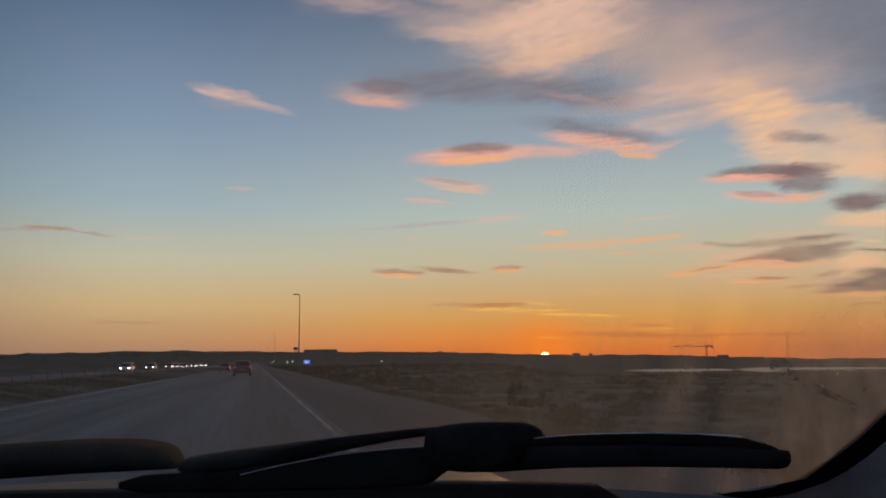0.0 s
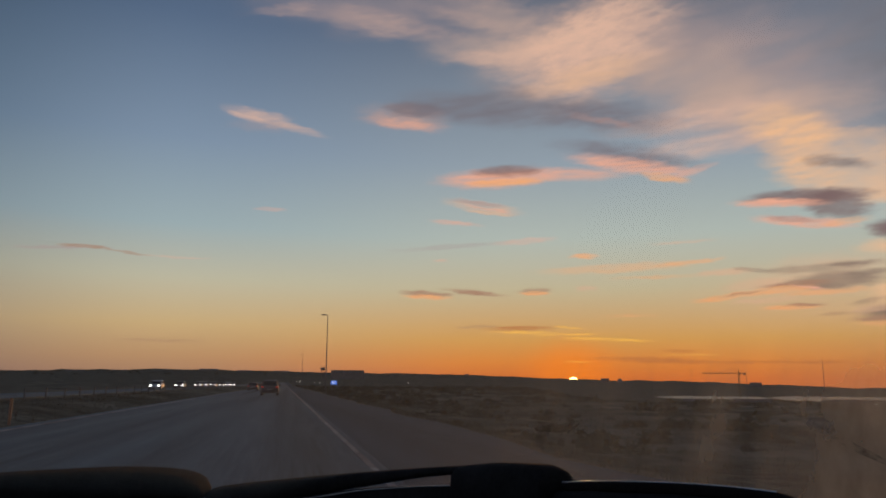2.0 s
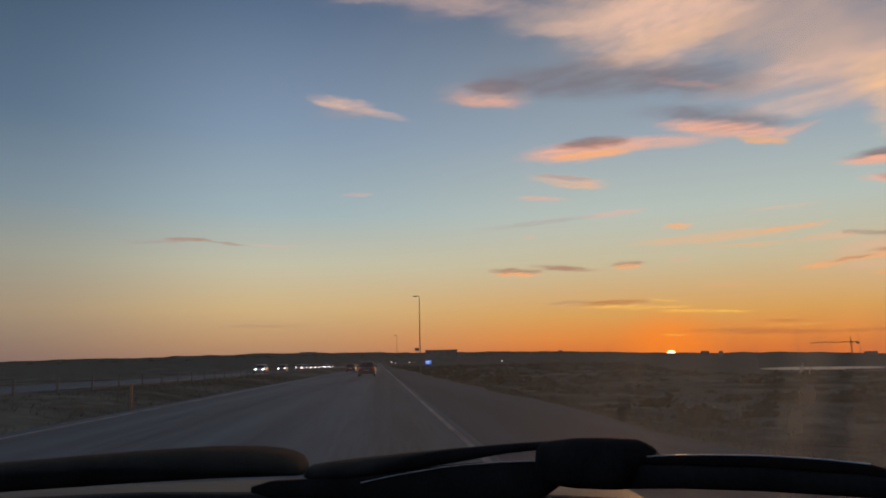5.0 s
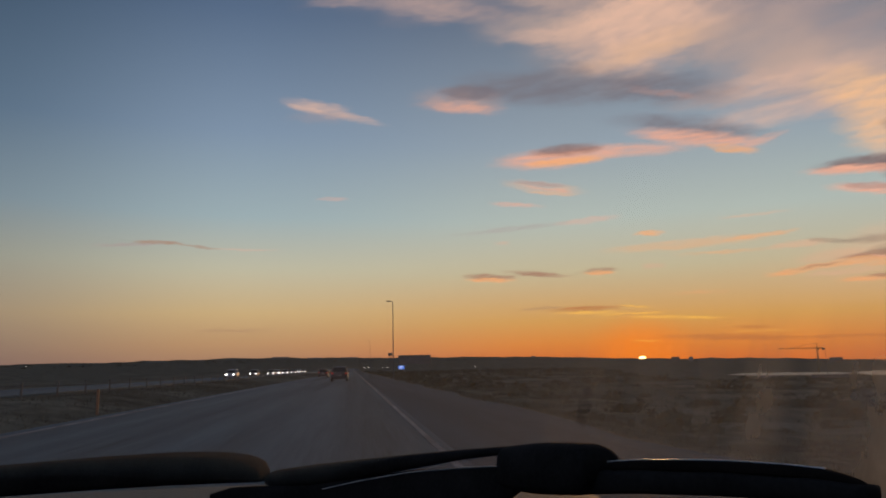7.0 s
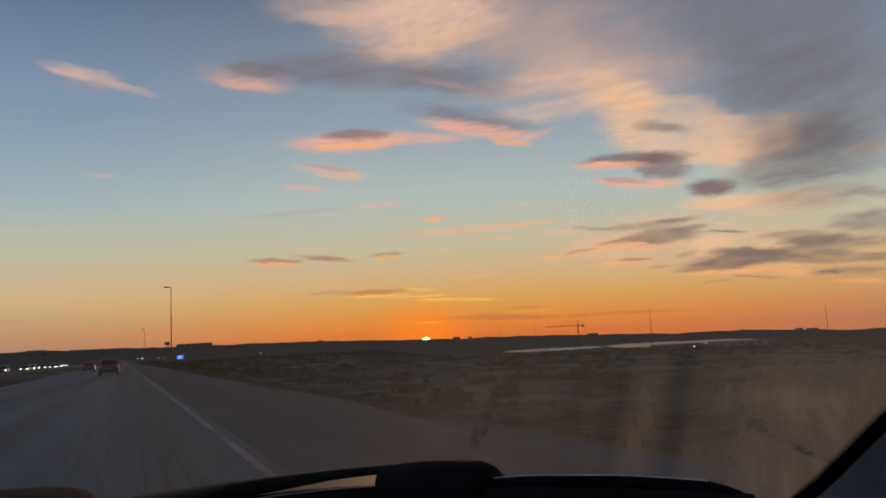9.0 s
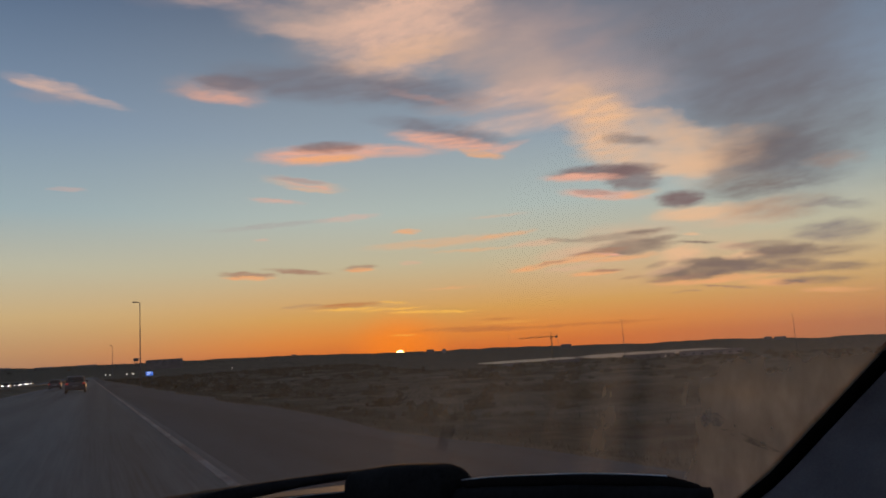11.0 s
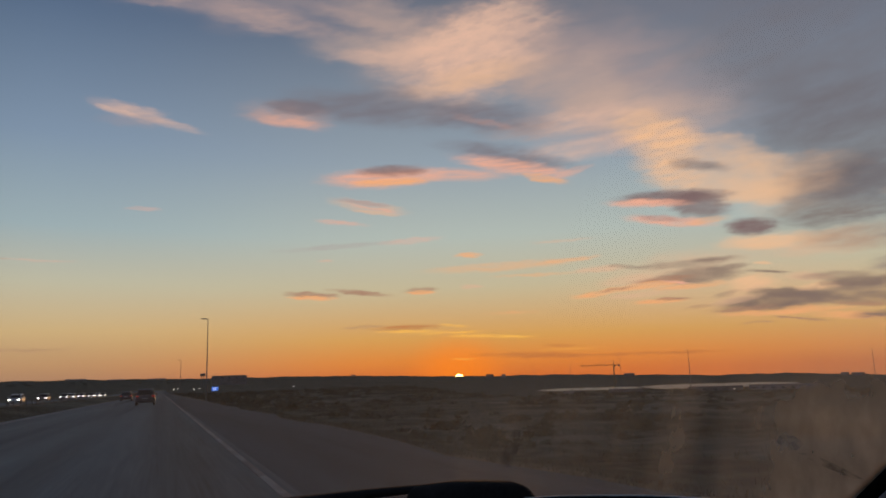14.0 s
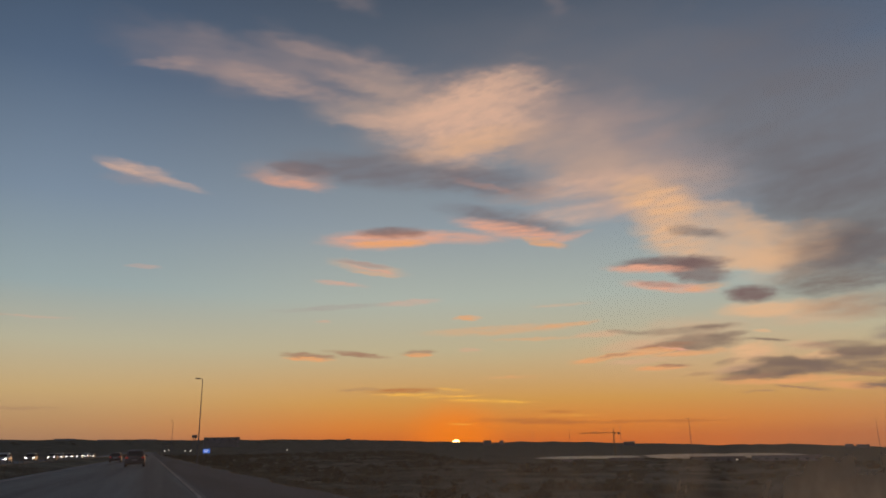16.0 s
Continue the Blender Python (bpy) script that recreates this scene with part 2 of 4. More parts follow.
cloud(39.62, 11.16, 3.35, 0.43, -8.7, PINK, .9, 0)
cloud(39.01, 11.43, 1.90, 0.26, -8.6, MAUVE, .4, 0)
cloud(42.30, 10.93, 1.63, 0.25, 1.2, ORANGE, .5, 0)
cloud(45.32, 10.15, 1.94, 0.71, -3.3, PLUM, .95, 4)
cloud(45.64, 8.96, 2.88, 0.58, -2.9, GOLD, .7, 0)
cloud(52.30, 8.70, 4.00, 1.00, -3.0, ASH, .45, 1)
cloud(41.36, 6.06, 10.37, 2.59, 1.0, PEACH, .22, 1)
cloud(48.48, 5.01, 8.25, 2.06, -1.4, PEACH, .16, 1)
cloud(53.16, 5.16, 4.19, 0.56, -1.8, ASH, .7, 0)
cloud(54.76, 4.00, 3.03, 0.35, -3.6, ASH, .7, 0)
cloud(39.85, 7.20, 5.36, 1.53, 6.9, PEACH, .45, 1)
cloud(33.98, 7.86, 2.17, 0.31, 1.3, PEACH, .75, 0)
cloud(40.53, 7.84, 3.88, 0.34, 1.5, ASH, .5, 0)
cloud(36.14, 7.93, 1.70, 0.17, -6.1, ASH, .5, 0)
cloud(42.57, 7.99, 1.80, 0.17, 3.2, ASH, .6, 0)
cloud(41.37, 6.89, 3.23, 0.71, 1.7, ASH, .8, 4)
cloud(38.56, 6.72, 2.58, 0.26, 2.0, DUSK, .9, 0)
cloud(37.70, 6.38, 2.51, 0.30, 3.2, ORANGE, .75, 0)
cloud(39.62, 6.49, 1.30, 0.11, -9.4, PINK, .95, 0)
cloud(40.76, 6.09, 3.03, 0.21, 2.0, ORANGE, .65, 0)
cloud(36.05, 6.89, 2.56, 0.39, 5.3, PEACH, .5, 0)
cloud(43.49, 7.30, 1.58, 0.25, 2.3, ASH, .5, 4)
cloud(34.10, 6.03, 2.42, 0.26, 6.6, ORANGE, .95, 0)
cloud(34.93, 6.17, 1.72, 0.13, 5.5, DUSK, .7, 0)
cloud(36.79, 5.65, 2.52, 0.21, 1.5, PEACH, .7, 0)
cloud(38.41, 5.11, 2.14, 0.21, 0.5, ORANGE, .9, 0)
cloud(39.25, 5.24, 1.47, 0.13, -0.7, DUSK, .8, 0)
cloud(41.20, 4.56, 1.20, 0.12, 5.6, DUSK, .5, 0)
cloud(43.26, 5.33, 1.19, 0.21, 11.4, ASH, .45, 0)
cloud(44.88, 5.97, 1.77, 0.82, 4.8, GOLD, .9, 1)
cloud(45.42, 5.69, 0.78, 0.37, 17.3, PEACH, .5, 1)
cloud(46.05, 6.75, 1.43, 0.12, -6.3, ASH, .9, 0)
cloud(45.83, 7.42, 0.68, 0.20, -4.4, GOLD, .6, 0)
cloud(48.64, 6.15, 1.79, 0.32, -6.5, PEACH, .7, 0)
cloud(46.78, 4.60, 4.63, 0.76, 2.1, ASH, .95, 4)
cloud(47.58, 5.07, 3.08, 0.40, -6.9, ASH, .85, 4)
cloud(44.28, 4.13, 2.30, 0.20, 2.5, DUSK, .7, 0)
cloud(46.05, 3.76, 3.41, 0.22, -1.7, ORANGE, .95, 0)
cloud(43.59, 4.81, 1.96, 0.33, 7.4, PEACH, .5, 0)
cloud(49.43, 5.42, 1.78, 0.28, 0.4, GOLD, .6, 0)
cloud(49.04, 3.88, 2.47, 0.20, -3.2, ORANGE, .7, 0)
cloud(50.41, 6.06, 2.44, 0.35, -2.2, ASH, .55, 0)
cloud(51.78, 5.52, 2.38, 0.46, -1.0, ASH, .9, 4)
cloud(50.24, 4.43, 2.41, 0.35, -8.1, ASH, .75, 0)
cloud(52.58, 4.55, 1.65, 0.34, -3.9, ASH, .7, 0)
cloud(51.82, 3.95, 2.00, 0.19, -5.8, DUSK, .7, 0)
cloud(51.37, 3.21, 2.68, 0.27, -5.3, ORANGE, .85, 0)
cloud(45.14, 3.12, 1.13, 0.08, 0.7, DUSK, .95, 0)
cloud(48.12, 3.18, 1.63, 0.10, -7.1, DUSK, .8, 0)
cloud(46.74, 3.41, 0.65, 0.08, -7.1, DUSK, .8, 0)
cloud(52.56, 3.15, 0.78, 0.15, -7.7, ASH, .8, 0)
cloud(55.37, 6.48, 2.69, 0.85, -0.5, MAUVE, .7, 1)
cloud(55.93, 11.39, 2.02, 0.54, -1.2, DUSK, .4, 1)
cloud(55.59, 8.40, 2.36, 0.39, -8.6, MAUVE, .5, 1)
cloud(53.64, 3.12, 2.75, 0.32, -1.9, ASH, 0.62, 0)
cloud(54.91, 2.34, 2.34, 0.19, -5.0, ORANGE, .6, 0)
cloud(-14.61, 9.27, 1.86, 0.17, -0.1, DUSK, .95, 0)
cloud(-16.91, 9.01, 2.74, 0.13, 3.3, ROSE, .55, 0)
cloud(-11.85, 9.09, 1.59, 0.09, -6.8, DUSK, .6, 0)
cloud(-8.24, 8.94, 2.59, 0.09, 0.8, PINK, .3, 0)
cloud(-1.59, 13.02, 1.28, 0.18, 0.3, PINK, .35, 0)
cloud(-9.10, 2.70, 3.41, 0.12, 0.3, DUSK, .4, 0)
cloud(31.05, 10.30, 2.69, 0.13, 1.3, PEACH, .4, 0)
cloud(31.40, 8.73, 2.66, 0.18, 3.5, ORANGE, .55, 0)
cloud(28.67, 7.73, 3.57, 0.13, 0.0, ORANGE, .4, 0)
cloud(26.75, 4.79, 2.66, 0.09, 0.5, ORANGE, .5, 0)
cloud(15.16, 4.03, 1.76, 0.13, 1.4, DUSK, .5, 0)
cloud(21.81, 3.41, 2.67, 0.08, 0.9, YELLOW, .7, 0)
cloud(31.40, 1.78, 2.58, 0.08, 1.6, YELLOW, .35, 0)
cloud(12.80, 34.20, 3.40, 0.90, -8.0, ROSE, .22, 3)
cloud(32.80, 33.60, 1.60, 0.90, -40.0, ROSE, .18, 3)
# the sun's disc
disc = wnode("ShaderNodeMapRange", dist, 0.27, 0.23, 0.0, 1.0).outputs[0]
sky = wmix(disc, sky, (9.0, 5.2, 1.6, 1.0))
wt.links.new(wnode("ShaderNodeBackground", sky, 1.0).outputs[0], wnode("ShaderNodeOutputWorld").inputs[0])

sun = new("sun", bpy.data.lights.new("sun", "SUN"))
sun.data.energy, sun.data.angle, sun.data.color = 0.42, radians(0.53), (1.0, 0.5, 0.2)
aim = Vector((math.sin(radians(SUN_AZ)), math.cos(radians(SUN_AZ)), math.tan(radians(0.4))))
sun.matrix_world = Matrix.Translation((0, 0, 60)) @ (-aim).to_track_quat("-Z", "Y").to_matrix().to_4x4()


# ---- materials ----
def material(name, colour, rough=0.8, metal=0.0, noise_scale=4.0, vary=0.35, fine=60.0, bump=0.15, spec=0.5, stretch=(1, 1, 1), emit=None, power=0.0, obj_random=0.0):
    """A surface with stains at one scale, grain at another, and relief."""
    m = bpy.data.materials.new(name)
    m.use_nodes = True
    t = m.node_tree
    b = t.nodes["Principled BSDF"]
    b.inputs["Roughness"].default_value, b.inputs["Metallic"].default_value = rough, metal
    b.inputs["Specular IOR Level"].default_value = spec
    geo = t.nodes.new("ShaderNodeTexCoord")
    mp = t.nodes.new("ShaderNodeMapping")
    mp.inputs[3].default_value = stretch
    t.links.new(geo.outputs["Object"], mp.inputs[0])
    n1, n2 = t.nodes.new("ShaderNodeTexNoise"), t.nodes.new("ShaderNodeTexNoise")
    n1.inputs["Scale"].default_value, n1.inputs["Detail"].default_value = noise_scale, 5
    n2.inputs["Scale"].default_value, n2.inputs["Detail"].default_value = fine, 3
    for n in (n1, n2):
        t.links.new(mp.outputs[0], n.inputs["Vector"])
    mixn = t.nodes.new("ShaderNodeMath")
    mixn.operation = "MULTIPLY_ADD"
    t.links.new(n2.outputs[0], mixn.inputs[0])
    mixn.inputs[1].default_value = 0.5
    t.links.new(n1.outputs[0], mixn.inputs[2])
    rng = t.nodes.new("ShaderNodeMapRange")
    rng.inputs[1].default_value, rng.inputs[2].default_value = 0.5, 1.0
    rng.inputs[3].default_value, rng.inputs[4].default_value = 1 - vary, 1 + vary
    t.links.new(mixn.outputs[0], rng.inputs[0])
    fac = rng.outputs[0]
    if obj_random:
        oi = t.nodes.new("ShaderNodeObjectInfo")
        r2 = t.nodes.new("ShaderNodeMapRange")
        r2.inputs[3].default_value, r2.inputs[4].default_value = 1 - obj_random, 1 + obj_random
        t.links.new(oi.outputs["Random"], r2.inputs[0])
        mu = t.nodes.new("ShaderNodeMath")
        mu.operation = "MULTIPLY"
        t.links.new(fac, mu.inputs[0])
        t.links.new(r2.outputs[0], mu.inputs[1])
        fac = mu.outputs[0]
    vm = t.nodes.new("ShaderNodeVectorMath")
    vm.operation = "SCALE"
    vm.inputs[0].default_value = colour
    t.links.new(fac, vm.inputs["Scale"])
    t.links.new(vm.outputs[0], b.inputs["Base Color"])
    if bump:
        bp = t.nodes.new("ShaderNodeBump")
        bp.inputs["Strength"].default_value, bp.inputs["Distance"].default_value = bump, 0.02
        t.links.new(mixn.outputs[0], bp.inputs["Height"])
        t.links.new(bp.outputs[0], b.inputs["Normal"])
    if emit:
        b.inputs["Emission Color"].default_value, b.inputs["Emission Strength"].default_value = (*emit, 1), power
    return m


ASPHALT = material("asphalt", (0.058, 0.093, 0.112), 0.75, spec=0.14, noise_scale=0.8, vary=0.55, fine=22, bump=0.2, stretch=(1.0, 0.015, 1.0))
SHOULDER = material("shoulder_asphalt", (0.054, 0.080, 0.094), 0.9, spec=0.05, noise_scale=0.8, vary=0.3, fine=30, bump=0.1, stretch=(1, 0.02, 1))
ROADLINE = material("worn_white_paint", (0.15, 0.155, 0.17), 0.8, noise_scale=1.2, vary=0.75, fine=18, bump=0.1)
SOIL = material("dry_grass_field", (0.124, 0.117, 0.088), 0.95, noise_scale=0.11, vary=0.75, fine=1.4, bump=0.35, spec=0.0)
GRASS = material("dry_grass", (0.090, 0.084, 0.062), 0.9, noise_scale=0.4, vary=0.6, fine=6, bump=0.0, spec=0.0)
BUSH = material("dark_scrub", (0.066, 0.062, 0.042), 0.9, noise_scale=0.4, vary=0.5, fine=6, bump=0.0, spec=0.0)
STEEL = material("galvanised_steel", (0.10, 0.10, 0.105), 0.6, 0.3, noise_scale=3, vary=0.3, fine=40)
POST = material("weathered_post", (0.10, 0.09, 0.08), 0.8, noise_scale=6, vary=0.4)
ORANGE_POST = material("orange_plastic", (0.28, 0.11, 0.05), 0.6, noise_scale=6, vary=0.3)
WALL = material("grey_cladding", (0.17, 0.155, 0.15), 0.8, noise_scale=0.1, vary=0.3, fine=2, obj_random=0.3)
ROOF = material("dark_roofing", (0.14, 0.13, 0.125), 0.8, noise_scale=0.1, vary=0.3, fine=2)
PANE = material("window_pane", (0.03, 0.035, 0.04), 0.1, noise_scale=1, vary=0.2, bump=0.0)
CRANE = material("crane_paint", (0.16, 0.12, 0.05), 0.6, noise_scale=1, vary=0.3)
RUBBER = material("black_rubber", (0.020, 0.019, 0.018), 0.85, noise_scale=14, vary=0.4, fine=200, bump=0.08, spec=0.06)
SPOILER = material("worn_dark_plastic", (0.017, 0.014, 0.012), 0.9, noise_scale=25, vary=0.35, fine=300, bump=0.08, spec=0.02)
PLASTIC = material("black_grained_plastic", (0.022, 0.020, 0.019), 0.8, noise_scale=12, vary=0.35, fine=500, bump=0.15, spec=0.08)
SEAL = material("dull_black_seal", (0.010, 0.010, 0.010), 0.9, noise_scale=20, vary=0.3, fine=300, bump=0.05, spec=0.0)
TRIM = material("dark_grey_pillar_cloth", (0.30, 0.30, 0.31), 0.9, noise_scale=20, vary=0.25, fine=600, bump=0.15, spec=0.2)
BLADE = material("bright_steel_edge", (0.45, 0.43, 0.42), 0.35, 1.0, noise_scale=30, vary=0.3, fine=300, bump=0.0)
BONNET = material("grey_car_paint", (0.035, 0.035, 0.04), 0.6, 0.0, noise_scale=8, vary=0.2, fine=300, bump=0.02, spec=0.2)
DARKPAINT = material("dark_car_paint", (0.05, 0.045, 0.05), 0.3, 0.2, noise_scale=2, vary=0.2, bump=0.0, obj_random=0.4)
SILVERPAINT = material("silver_car_paint", (0.35, 0.35, 0.37), 0.3, 0.4, noise_scale=2, vary=0.2, bump=0.0, obj_random=0.5)
TYRE = material("tyre", (0.015, 0.015, 0.015), 0.9, noise_scale=8, vary=0.3)
RIM = material("wheel_rim", (0.3, 0.3, 0.3), 0.4, 0.8, noise_scale=8, vary=0.2)
TAIL = material("red_tail_light", (0.35, 0.02, 0.015), 0.3, noise_scale=8, vary=0.2, bump=0, emit=(1.0, 0.06, 0.03), power=0.12)
HEAD = material("head_light", (0.8, 0.8, 0.8), 0.2, noise_scale=8, vary=0.1, bump=0, emit=(1.0, 0.97, 0.92), power=6.5)
LAMP = material("far_lamp", (0.8, 0.8, 0.8), 0.2, noise_scale=8, vary=0.1, bump=0, emit=(1.0, 0.9, 0.7), power=2.5)
SIGNFACE = material("lit_blue_sign", (0.02, 0.09, 0.4), 0.4, noise_scale=3, vary=0.2, bump=0, emit=(0.07, 0.22, 0.85), power=0.7)
SIGNBAR = material("lit_white_marking", (0.7, 0.7, 0.7), 0.4, noise_scale=3, vary=0.1, bump=0, emit=(0.7, 0.8, 1.0), power=0.7)


def water_material():
    m = material("lake_water", (0.03, 0.035, 0.04), 0.35, noise_scale=0.02, vary=0.2, fine=0.2, bump=0.05, stretch=(1, 1, 1))
    return m


def glass_material():
    """Clear pane: lets light straight through, with a sheen."""
    m = bpy.data.materials.new("clear_glass")
    m.use_nodes = True
    t = m.node_tree
    t.nodes.clear()
    out, mix = t.nodes.new("ShaderNodeOutputMaterial"), t.nodes.new("ShaderNodeMixShader")
    clear, gloss, fr = t.nodes.new("ShaderNodeBsdfTransparent"), t.nodes.new("ShaderNodeBsdfGlossy"), t.nodes.new("ShaderNodeLayerWeight")
    clear.inputs[0].default_value = (0.985, 0.99, 0.985, 1)
    gloss.inputs["Roughness"].default_value = 0.02
    fr.inputs[0].default_value = 0.5
    power, scale = t.nodes.new("ShaderNodeMath"), t.nodes.new("ShaderNodeMath")
    power.operation, scale.operation = "POWER", "MULTIPLY_ADD"
    power.inputs[1].default_value, scale.inputs[1].default_value, scale.inputs[2].default_value = 5.0, 0.5, 0.02
    t.links.new(fr.outputs["Facing"], power.inputs[0])
    t.links.new(power.outputs[0], scale.inputs[0])
    t.links.new(scale.outputs[0], mix.inputs[0])
    t.links.new(clear.outputs[0], mix.inputs[1])
    t.links.new(gloss.outputs[0], mix.inputs[2])
    t.links.new(mix.outputs[0], out.inputs[0])
    return m


GLASS = glass_material()


# ---- helpers to build with ----
def finish(name, bm, mat, parent=None, label="", smooth=False):
    me = bpy.data.meshes.new(name)
    bmesh.ops.recalc_face_normals(bm, faces=bm.faces)
    bm.to_mesh(me)
    bm.free()
    if smooth:
        for p in me.polygons:
            p.use_smooth = True
    me.materials.append(mat)
    ob = new(name, me)
    if parent:
        ob.parent = parent
    if label:
        ob["label"] = label
    return ob


def part(name, bm, mat, parent, label="", smooth=False):
    return finish(name, bm, mat, parent, label, smooth)


def add_box(bm, lo, hi, bevel=0.0):
    c = [(a + b) / 2 for a, b in zip(lo, hi)]
    s = [b - a for a, b in zip(lo, hi)]
    r = bmesh.ops.create_cube(bm, size=1, matrix=Matrix.Translation(c) @ Matrix.Diagonal((*s, 1)))
    if bevel:
        edges = list({e for v in r["verts"] for e in v.link_edges})
        bmesh.ops.bevel(bm, geom=edges, offset=bevel, segments=2, affect="EDGES", profile=0.6)
    return bm


def box(lo, hi, bevel=0.0):
    return add_box(bmesh.new(), lo, hi, bevel)


def rings(bm, loops, closed=True, caps=True):
    """Skin a row of loops of equal count."""
    vs = [[bm.verts.new(p) for p in lp] for lp in loops]
    n = len(loops[0])
    for a, b in zip(vs, vs[1:]):
        for i in range(n if closed else n - 1):
            bm.faces.new((a[i], a[(i + 1) % n], b[(i + 1) % n], b[i]))
    if caps and closed:
        bm.faces.new(vs[0])
        bm.faces.new(vs[-1])
    return bm


def tube(points, radii, sides=8, bm=None):
    """A round bar along points; radii one a point, or one number."""
    bm = bm or bmesh.new()
    pts = [Vector(p) for p in points]
    if not hasattr(radii, "__len__"):
        radii = [radii] * len(pts)
    loops = []
    for i, p in enumerate(pts):
        d = (pts[min(i + 1, len(pts) - 1)] - pts[max(i - 1, 0)]).normalized()
        ref = Vector((0, 0, 1)) if abs(d.z) < 0.9 else Vector((1, 0, 0))
        a = d.cross(ref).normalized()
        b = d.cross(a)
        loops.append([p + radii[i] * (math.cos(2 * math.pi * k / sides) * a + math.sin(2 * math.pi * k / sides) * b) for k in range(sides)])
    return rings(bm, loops)


def smooth_line(points, n):
    """n points along a soft curve through the given ones."""
    p = np.array(points, float)
    s = np.concatenate([[0], np.cumsum(np.linalg.norm(np.diff(p, axis=0), axis=1))])
    q = np.linspace(0, s[-1], n)
    out = np.stack([np.interp(q, s, p[:, k]) for k in range(3)], 1)
    for _ in range(2):
        out[1:-1] = (out[:-2] + 2 * out[1:-1] + out[2:]) / 4
    return [Vector(v) for v in out]


def empty(name, label, category, place=(0, 0, 0), turn=0.0, group="", kind=""):
    e = new(name)
    e.empty_display_size = 0.2
    e.matrix_basis = pose(*place, 0, 0, turn)
    return tagged(e, label, category, group, kind)


# ---- the land: one sheet that rises to the skyline ----
def soft(e0, e1, v):
    k = np.clip((v - e0) / (e1 - e0), 0, 1)
    return k * k * (3 - 2 * k)


def road_z(y):
    """The road falls gently ahead, then levels."""
    y = np.asarray(y, float)
    return np.where(y < 0, 0.0, np.where(y < 420, -0.0078 * y, -3.276 - 0.002 * (y - 420)))


SKYLINE_AZ = (-180, -90, -50, -26, -15, -8, 4, 14, 22.5, 33, 41, 47, 54, 70, 120, 180)
SKYLINE_EL = (0.2, 0.3, 0.4, 0.40, 0.50, 0.62, 0.42, 0.28, -0.04, -0.24, -0.55, -0.62, -0.92, -0.95, -0.2, 0.2)


def bumps(x, y, scale, seed):
    return np.array([noise.fractal((a / scale, b / scale, seed), 1.0, 2.0, 4) for a, b in zip(np.ravel(x), np.ravel(y))]).reshape(np.shape(x))


def land_z(x, y):
    x, y = np.asarray(x, float), np.asarray(y, float)
    r, az = np.hypot(x, y) + 1e-6, np.degrees(np.arctan2(x, y))
    rim = np.interp(az, SKYLINE_AZ, SKYLINE_EL)
    low = soft(17, 27, az) * (1 - soft(75, 110, az))       # the side that falls to the lake
    high = 1 - low
    l = np.log(r)
    e_high = np.stack([np.full_like(rim, -1.3), np.full_like(rim, -0.72), np.full_like(rim, -0.30), rim])
    e_low = np.stack([np.full_like(rim, -1.95), np.full_like(rim, -1.85), np.full_like(rim, -1.75), rim])
    knots = np.log([60, 400, 1000, 4400])
    def along(e):
        out = np.where(l <= knots[0], e[0], e[-1])
        for i in range(3):
            k = (l - knots[i]) / (knots[i + 1] - knots[i])
            out = np.where((l > knots[i]) & (l <= knots[i + 1]), e[i] + (e[i + 1] - e[i]) * k, out)
        return out
    far = EYE + r * np.tan(np.radians(high * along(e_high) + low * along(e_low)))
    lake = low * soft(880, 1000, r) * (1 - soft(1650, 2300, r))
    far = far * (1 - lake) + lake * np.minimum(far, -31.0)
    base = road_z(y)
    near = base - 0.10 + 0.3 * soft(-10, -14.5, x)
    near = near - 0.55 * soft(5.2, 8.5, x) - 0.02 * np.clip(x - 9, 0, 400) - 0.35 * soft(-7.9, -9, x) * (1 - soft(-9, -12, x))
    w = soft(40, 260, r) * (1 - (1 - soft(24, 60, np.abs(x + 9))) * (1 - soft(420, 650, np.abs(y))))
    return near * (1 - w) + far * w


def build_land():
    n_az, radii = 420, np.concatenate([[0.0], np.geomspace(2.5, 4400, 150)])
    azs = np.linspace(-math.pi, math.pi, n_az, endpoint=False)
    xx, yy = radii[:, None] * np.sin(azs), radii[:, None] * np.cos(azs)
    zz = land_z(xx, yy)
    rough_ = bumps(xx, yy, 3.5, 2.0) * 0.16 * soft(5.4, 9, xx) + bumps(xx, yy, 60, 7.0) * np.clip(np.hypot(xx, yy) / 900, 0, 2.2) * soft(80, 300, np.hypot(xx, yy))
    rough_ += bumps(xx, yy, 5, 4.0) * 0.10 * soft(-8, -11, xx)
    r = np.hypot(xx, yy)
    rough_ *= 1 - soft(900, 1000, r) * (1 - soft(1600, 1700, r))
    ridge = bumps(xx, yy, 160, 5.0) * 9.0 * soft(3300, 4300, r)
    zz = zz + rough_ + ridge
    verts = np.stack([xx, yy, zz], -1).reshape(-1, 3)
    faces = []
    for i in range(len(radii) - 1):
        for j in range(n_az):
            k = (j + 1) % n_az
            a, b, c, e = i * n_az + j, i * n_az + k, (i + 1) * n_az + k, (i + 1) * n_az + j
            faces.append((a, c, e) if i == 0 else (a, b, c, e))
    me = bpy.data.meshes.new("ground")
    me.from_pydata(verts.tolist(), [], faces)
    me.polygons.foreach_set("use_smooth", [True] * len(me.polygons))
    me.materials.append(SOIL)
    me.update()
    return tagged(new("ground", me), "dark dry grassland falling away from the motorway", "ground", kind="structure")


build_land()


